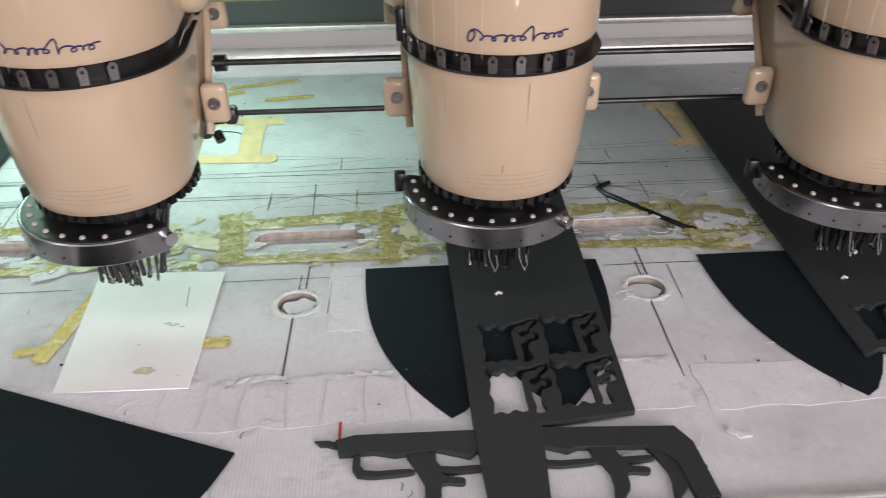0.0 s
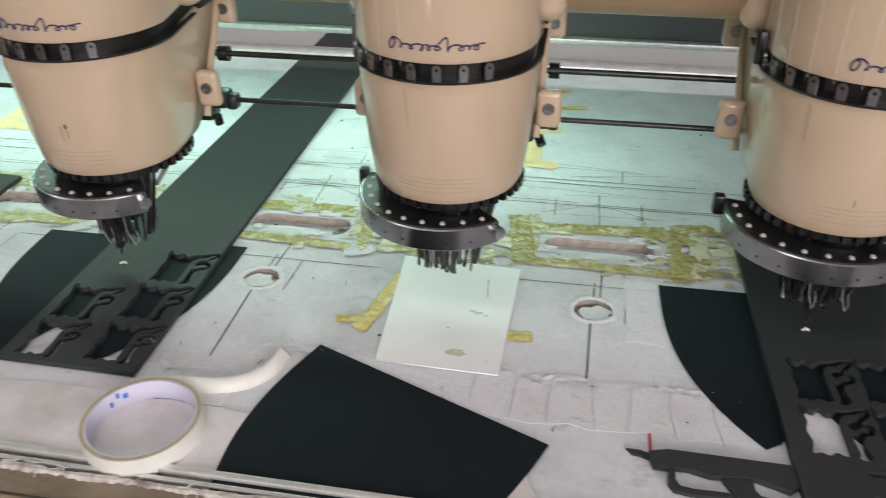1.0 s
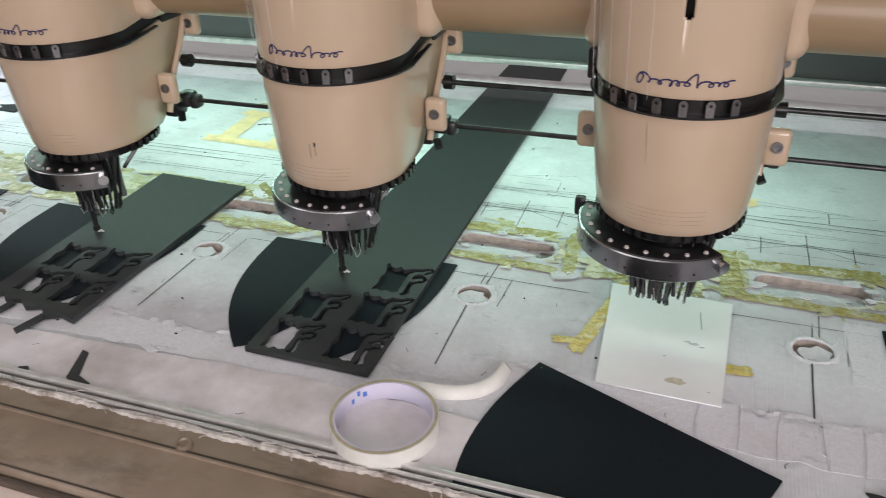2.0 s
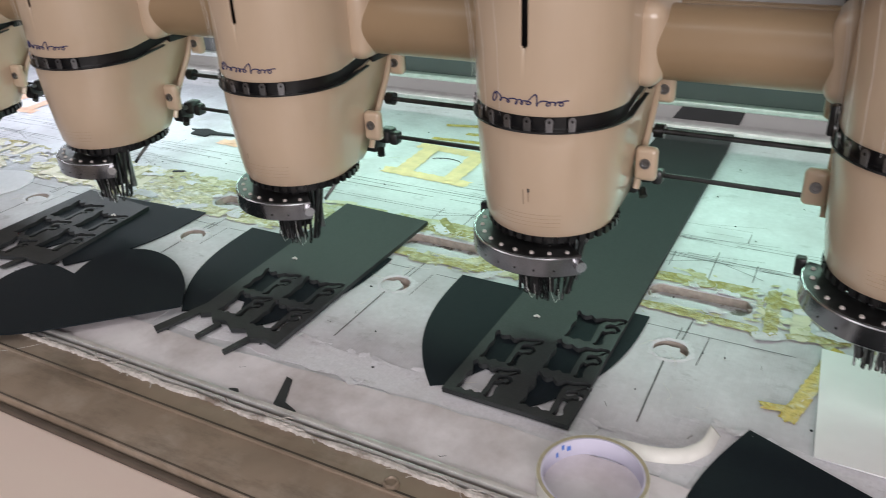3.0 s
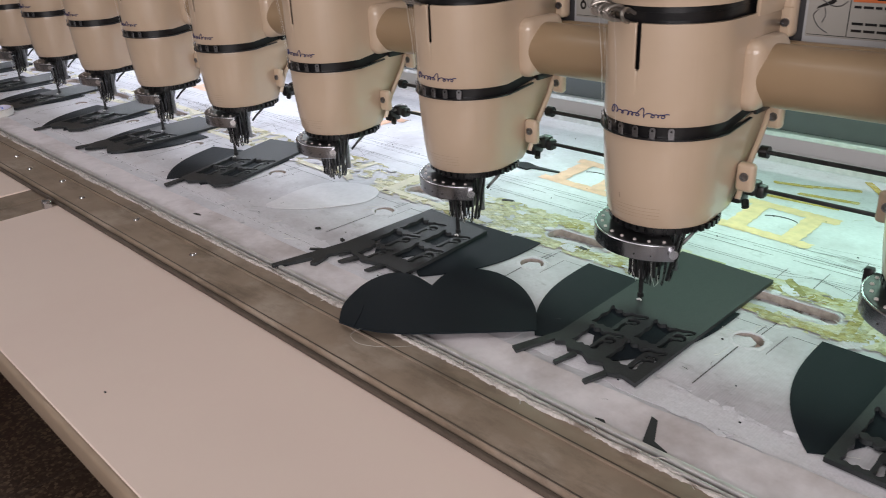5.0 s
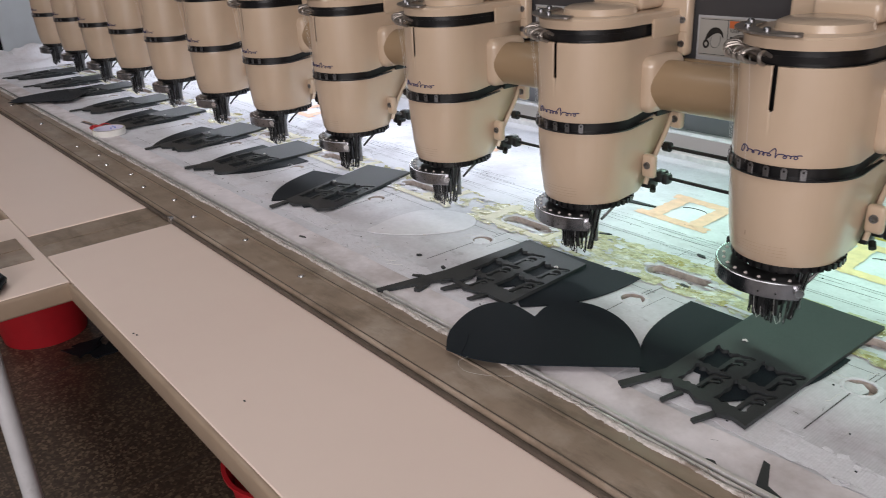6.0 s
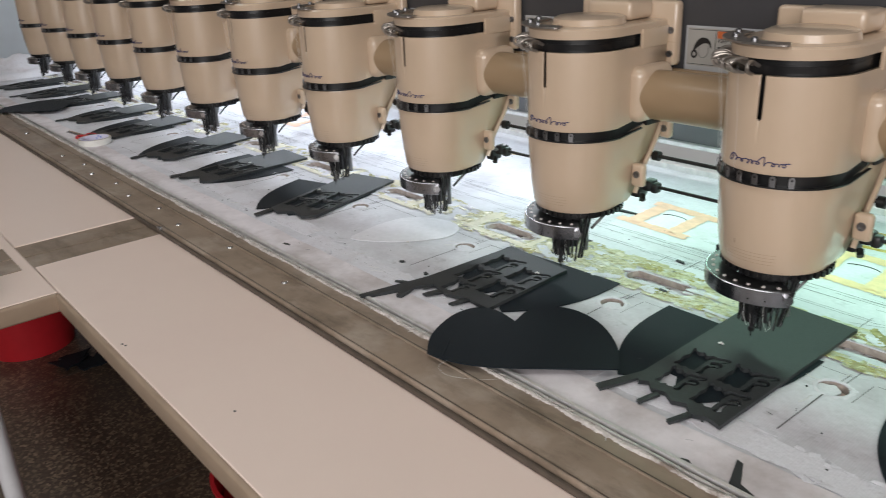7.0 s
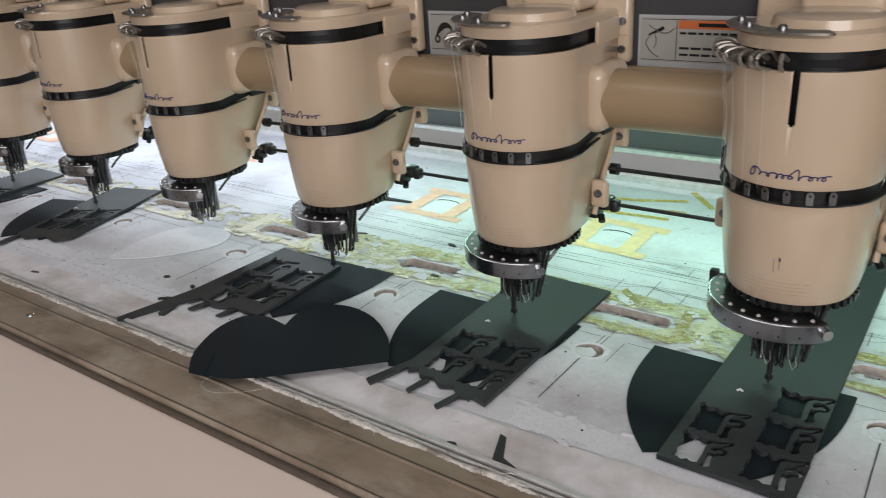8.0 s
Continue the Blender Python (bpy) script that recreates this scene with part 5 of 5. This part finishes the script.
# ---------------------------------------------------------------- beam behind the heads
def beam():
    t = tagged(new("beam_tube"), "tan enamelled tube joining the heads", "tube")
    part("tube", cyl((-4.6, 0.062, 1.1315), (1.0, 0.062, 1.1315), 0.0350, seg=64), TAN, t)
    g = tagged(new("machine_beam"), "grey painted machine beam with a tan lip", "beam")
    part("front_panel", box(-4.6, 1.0, 0.124, 0.135, 1.150, 1.62, 0.002), PANEL, g)
    part("lip", box(-4.6, 1.0, 0.112, 0.124, 1.147, 1.160, 0.003), TAN, g, "tan lip")
    part("back_panel", box(-4.6, 1.0, 0.565, 0.575, 0.912, 1.62, 0.002), BACKPANEL, g, "dark grey back panel")
    part("soffit", box(-4.6, 1.0, 0.135, 0.565, 1.14, 1.15), PANELDK, g)
    part("top", box(-4.6, 1.0, 0.124, 0.575, 1.62, 1.64, 0.003), PANEL, g)
    part("foot_lip", box(-4.6, 1.0, 0.548, 0.564, 0.912, 0.921, 0.002), ALU, g, "pale lower lip")
    for x in (-4.63, 1.01):
        part("end_stand", box(x - 0.02, x + 0.02, 0.05, 0.59, 0.0, 1.64, 0.006), PANEL, g)
    led = tagged(new("strip_light"), "lit strip light under the machine beam", "lamp")
    part("diffuser", box(-1.4, -0.1, 0.275, 0.295, 1.113, 1.119, 0.002), LED, led)
    part("holder", box(-1.4, -0.1, 0.271, 0.299, 1.119, 1.14), CEIL, led)
    led = tagged(new("strip_light"), "lit cool white strip light under the machine beam", "lamp")
    part("diffuser", box(-4.4, -1.405, 0.275, 0.295, 1.113, 1.119, 0.002), LEDCOOL, led)
    part("holder", box(-4.4, -1.405, 0.271, 0.299, 1.119, 1.14), CEIL, led)
    for name, z, r in (("guide_rod", 1.037, 0.0028), ("guide_rod", 0.9895, 0.0026)):
        rod = tagged(part(name, cyl((-4.6, 0.08, z), (1.0, 0.08, z), r, seg=12), DARKSTEEL), "thin dark steel rod running behind the heads", "rod", "guide rods")
    # warning stickers between the heads
    for x in HEADS[1:]:
        s = tagged(new("warning_sticker"), "white warning sticker with orange heading and picture", "sticker", "warning stickers")
        x0 = x + 0.094
        part("backing", box(0, 0.132, -0.0006, 0, 0, 0.052), STICKER, s)
        part("border", box(-0.003, 0.135, -0.0003, 0, -0.009, 0.055), PIPE, s)
        part("frame_line", box(0.002, 0.130, -0.0009, -0.0006, 0.0495, 0.0502), BLACK, s)
        part("frame_line", box(0.002, 0.130, -0.0009, -0.0006, 0.0018, 0.0025), BLACK, s)
        part("heading", box(0.047, 0.13, -0.0010, -0.0006, 0.0395, 0.0490), ORANGE, s, "orange heading bar")
        part("heading_bar", box(0.071, 0.118, -0.0013, -0.0010, 0.0420, 0.0462), BLACK, s)
        kind_a = round(x / PITCH) % 2 == 0
        for k, zz in enumerate((0.033, 0.0155, 0.008) if not kind_a else (0.0345, 0.0255, 0.0165, 0.0085)):
            q = 0.049 if k or not kind_a else 0.092
            while q < (0.127 if k else 0.122):
                w = 0.006 + 0.006 * abs(math.sin(7.1 * q * 100 + k))
                part("text_bar", box(q, min(q + w, 0.128), -0.0010, -0.0006, zz, zz + (0.0042 if kind_a and k == 0 else 0.0026)), BLACK, s)
                q += w + 0.0022
        if kind_a:
            cu = bpy.data.curves.new("wording", "FONT")
            cu.body, cu.size = "KEEP COV", 0.0072
            words = bpy.data.objects.new("wording", cu)
            me = bpy.data.meshes.new_from_object(words)
            bpy.data.objects.remove(words)
            bpy.data.curves.remove(cu)
            me.materials.clear()
            me.materials.append(BLACK)
            part("wording", me, None, s, "black printed words KEEP COV", at=pose(0.0485, -0.0010, 0.0338, 90))
        part("divider", box(0.0445, 0.0452, -0.0010, -0.0006, 0.002, 0.050), BLACK, s)
        if kind_a:
            hair = [(0.010, 0.020), (0.013, 0.030), (0.020, 0.038), (0.030, 0.039), (0.037, 0.033), (0.0385, 0.025), (0.034, 0.031), (0.026, 0.031), (0.018, 0.026)]
            part("pictogram", sheet("pictogram", [flow(hair, 3)], 0.0004, BLACK), None, s, at=pose(0, -0.0006, 0, 90))
            part("pictogram", sheet("pictogram", [ellipse(0.012, 0.016, 0.005, 0.006), ellipse(0.012, 0.016, 0.0025, 0.003)], 0.0004, BLACK), None, s, at=pose(0, -0.0006, 0, 90))
            part("pictogram", tube(flow([(0.020, -0.0008, 0.026), (0.019, -0.0008, 0.018), (0.023, -0.0008, 0.012), (0.030, -0.0008, 0.013), (0.034, -0.0008, 0.020), (0.034, -0.0008, 0.028)], 4, False), 0.0004, 5), STEEL, s)
        else:
            part("pictogram", sheet("pictogram", [[(0.009, 0.030), (0.011, 0.033), (0.028, 0.042), (0.030, 0.039), (0.026, 0.036)]], 0.0004, BLACK), None, s, at=pose(0, -0.0006, 0, 90))
            for line in ([(0.010, 0.043), (0.018, 0.038), (0.027, 0.034), (0.036, 0.035), (0.042, 0.040)], [(0.012, 0.030), (0.007, 0.024), (0.009, 0.017), (0.015, 0.010), (0.024, 0.005)], [(0.018, 0.032), (0.020, 0.024), (0.017, 0.016)]):
                part("pictogram", tube(flow([(u, -0.0008, v) for u, v in line], 4, False), 0.0006, 5), STEEL, s)
        s.location = (x0, 0.124, 1.166)


beam()


# ---------------------------------------------------------------- things at the side
def side_things():
    rnd = random.Random(7)
    # folded black fabric on the side table
    s = tagged(new("fabric_stack"), "stack of cut black fabric on the side table", "fabric stack")
    for k in range(5):
        o = [(-0.15 + rnd.uniform(-0.006, 0.006), -0.16), (0.12, -0.17 + rnd.uniform(-0.006, 0.006)), (0.165 + rnd.uniform(-0.012, 0.008), -0.11 + rnd.uniform(-0.01, 0.01)), (0.135, -0.07), (0.105 + rnd.uniform(-0.01, 0.01), -0.02), (0.07, 0.0 + rnd.uniform(-0.006, 0.01)), (-0.13, -0.015)]
        part("fabric_layer", sheet("fabric_layer", [o], 0.004, FABRIC), None, s, at=pose(0, 0, 0.0045 * k, 0, 0, rnd.uniform(-5, 5)))
    s.location = (-1.972, -0.715, TABLE + 0.0016)
    # red tubs and scraps on the floor
    for x, y, r in ((-3.55, -0.42, 0.18), (-1.975, -0.22, 0.16)):
        t = tagged(new("red_tub"), "round red plastic tub on the floor", "tub", "red tubs")
        part("body", lathe([(0.0001, 0.006), (r * 0.78, 0.006), (r * 0.97, 0.2), (r * 1.05, 0.205), (r * 1.05, 0.212), (r * 0.99, 0.212), (r * 0.8, 0.0), (0.0001, 0.0)], 40), RED, t)
        part("content", lathe([(0.0001, 0.19), (r * 0.5, 0.185), (r * 0.9, 0.16)], 24), REDCLOTH, t)
        t.location = (x, y, 0)
    p = tagged(new("fabric_scrap"), "black fabric scraps on the floor", "fabric scrap")
    for k in range(5):
        o = rough_line((-0.07, -0.05), (0.08, -0.06), 4, 0.012, rnd) + rough_line((0.08, -0.06), (0.06, 0.07), 4, 0.012, rnd) + rough_line((0.06, 0.07), (-0.07, -0.05), 4, 0.015, rnd)
        part("scrap", sheet("scrap", [o], 0.004, FABRIC), None, p, at=pose(rnd.uniform(-0.08, 0.08), rnd.uniform(-0.06, 0.06), 0.004 * k + 0.001, 0, 0, rnd.uniform(0, 360)))
    p.location, p.scale = (-3.24, -0.34, 0), (0.75, 0.75, 1)
    t = tagged(new("blue_bin"), "dark blue plastic bin under the table", "bin")
    part("body", lathe([(0.0001, 0.0), (0.13, 0.0), (0.16, 0.3), (0.17, 0.305), (0.155, 0.305), (0.12, 0.01)], 32), material("blue_plastic", (0.02, 0.08, 0.2), 0.45), t)
    t.location = (-4.6, -0.62, 0)
    # scissors and folded panels on the far cloth
    sc = tagged(new("scissors"), "scissors with red handles on the cloth", "scissors")
    for s in (-1, 1):
        part("handle", tube([(0.02 * math.cos(a) + 0.03, s * 0.014 + 0.012 * math.sin(a), 0.004) for a in [2 * math.pi * k / 14 for k in range(15)]], 0.004, 8), RED, sc, "red handle")
        part("blade", box(-0.09, 0.015, s * 0.002 - 0.004, s * 0.002 + 0.004, 0.002 + s * 0.001, 0.004 + s * 0.001), CHROME, sc)
    sc.matrix_basis = pose(-2.93, -0.222, TOP + 0.0012, 0, 0, 8)
    ride(sc)
    for k in range(3):
        cap_panel(-3.5 + 0.03 * k, -0.25, 200 + 14 * k, "black cap panel lying over the front rail", lift=0.0065 + 0.0015 * k)
    # white cloth heap at the far end of the frame
    b = bmesh.new()
    n = 26
    g = [[None] * (n + 1) for _ in range(n + 1)]
    for i in range(n + 1):
        for j in range(n + 1):
            u, v = i / n * 2 - 1, j / n * 2 - 1
            e = max(0.0, 1 - u * u) * max(0.0, 1 - v * v)
            hgt = 0.10 * e ** 0.7 * (0.75 + 0.6 * noise.noise((u * 2.3, v * 2.3, 0))) + 0.03 * e * noise.noise((u * 6, v * 6, 3))
            g[i][j] = b.verts.new((0.22 * u, 0.26 * v, 0.85 * max(0.0, hgt)))
    for i in range(n):
        for j in range(n):
            b.faces.new((g[i][j], g[i + 1][j], g[i + 1][j + 1], g[i][j + 1]))
    ob = tagged(part("crumpled_cloth", b, PATCH), "crumpled white cloth heaped at the end of the frame", "cloth")
    ob.location = (-4.55, -0.01, TOP + 0.001)
    ride(ob)
    # red and black cloth on a far table
    t = tagged(new("far_table"), "far table covered with black and red cloth", "table")
    part("tabletop", box(-7.2, -5.9, -0.9, 0.5, 0.70, 0.74, 0.004), LAMINATE, t)
    for x, y in ((-7.1, -0.8), (-6.0, -0.8), (-7.1, 0.4), (-6.0, 0.4)):
        part("leg", cyl((x, y, 0), (x, y, 0.70), 0.02), PIPE, t)
    for nm, mat, dims, lb in (("black_cloth", FABRIC, (-7.0, -5.86, -0.85, 0.42, 0.742, 0.86), "black cloth piled on a far table"), ("red_cloth", REDCLOTH, (-6.9, -6.0, -0.75, 0.3, 0.862, 1.25), "red cloth piled on a far table")):
        b = box(*dims, 0.03, 4)
        bmesh.ops.subdivide_edges(b, edges=b.edges, cuts=5, use_grid_fill=True)
        for v in b.verts:
            if v.co.z > dims[4] + 0.03:
                v.co.z += 0.03 * noise.noise(v.co * 7)
        tagged(part(nm, b, mat), lb, "cloth")
    tagged(part("red_banner", box(-7.99, -7.97, -1.2, 0.2, 1.0, 2.2), REDCLOTH), "red cloth hanging on the end wall", "cloth")
    tagged(part("blue_board", box(-5.6, -5.57, 0.05, 0.9, 0.0, 2.2, 0.004), CURTAIN), "pale blue board standing behind the machine", "board")


side_things()


# ---------------------------------------------------------------- movement
def motions():
    for ob in riding:
        base = ob.matrix_basis.copy()
        walk(ob, [(t, Matrix.Translation((dx, dy, 0)) @ base) for t, dx, dy in DRIFT])
    # needle bars dip once every 0.376 s; two heads stand idle
    period, first = 0.376, 0.142
    for k, h in enumerate(heads):
        if k in (2, 6):
            continue
        bar = [c for c in h.children if c.name.startswith("needle_bar")][0]
        base = bar.matrix_basis.copy()
        steps = [0.0] + [first + period / 8 * q for q in range(-3, 168) if 0.02 < first + period / 8 * q < 7.98] + [8.0]
        rows = [(t, Matrix.Translation((0, 0, -0.016 * (1 + math.cos(2 * math.pi * (t - first) / period)))) @ base) for t in steps]
        walk(bar, rows)


motions()
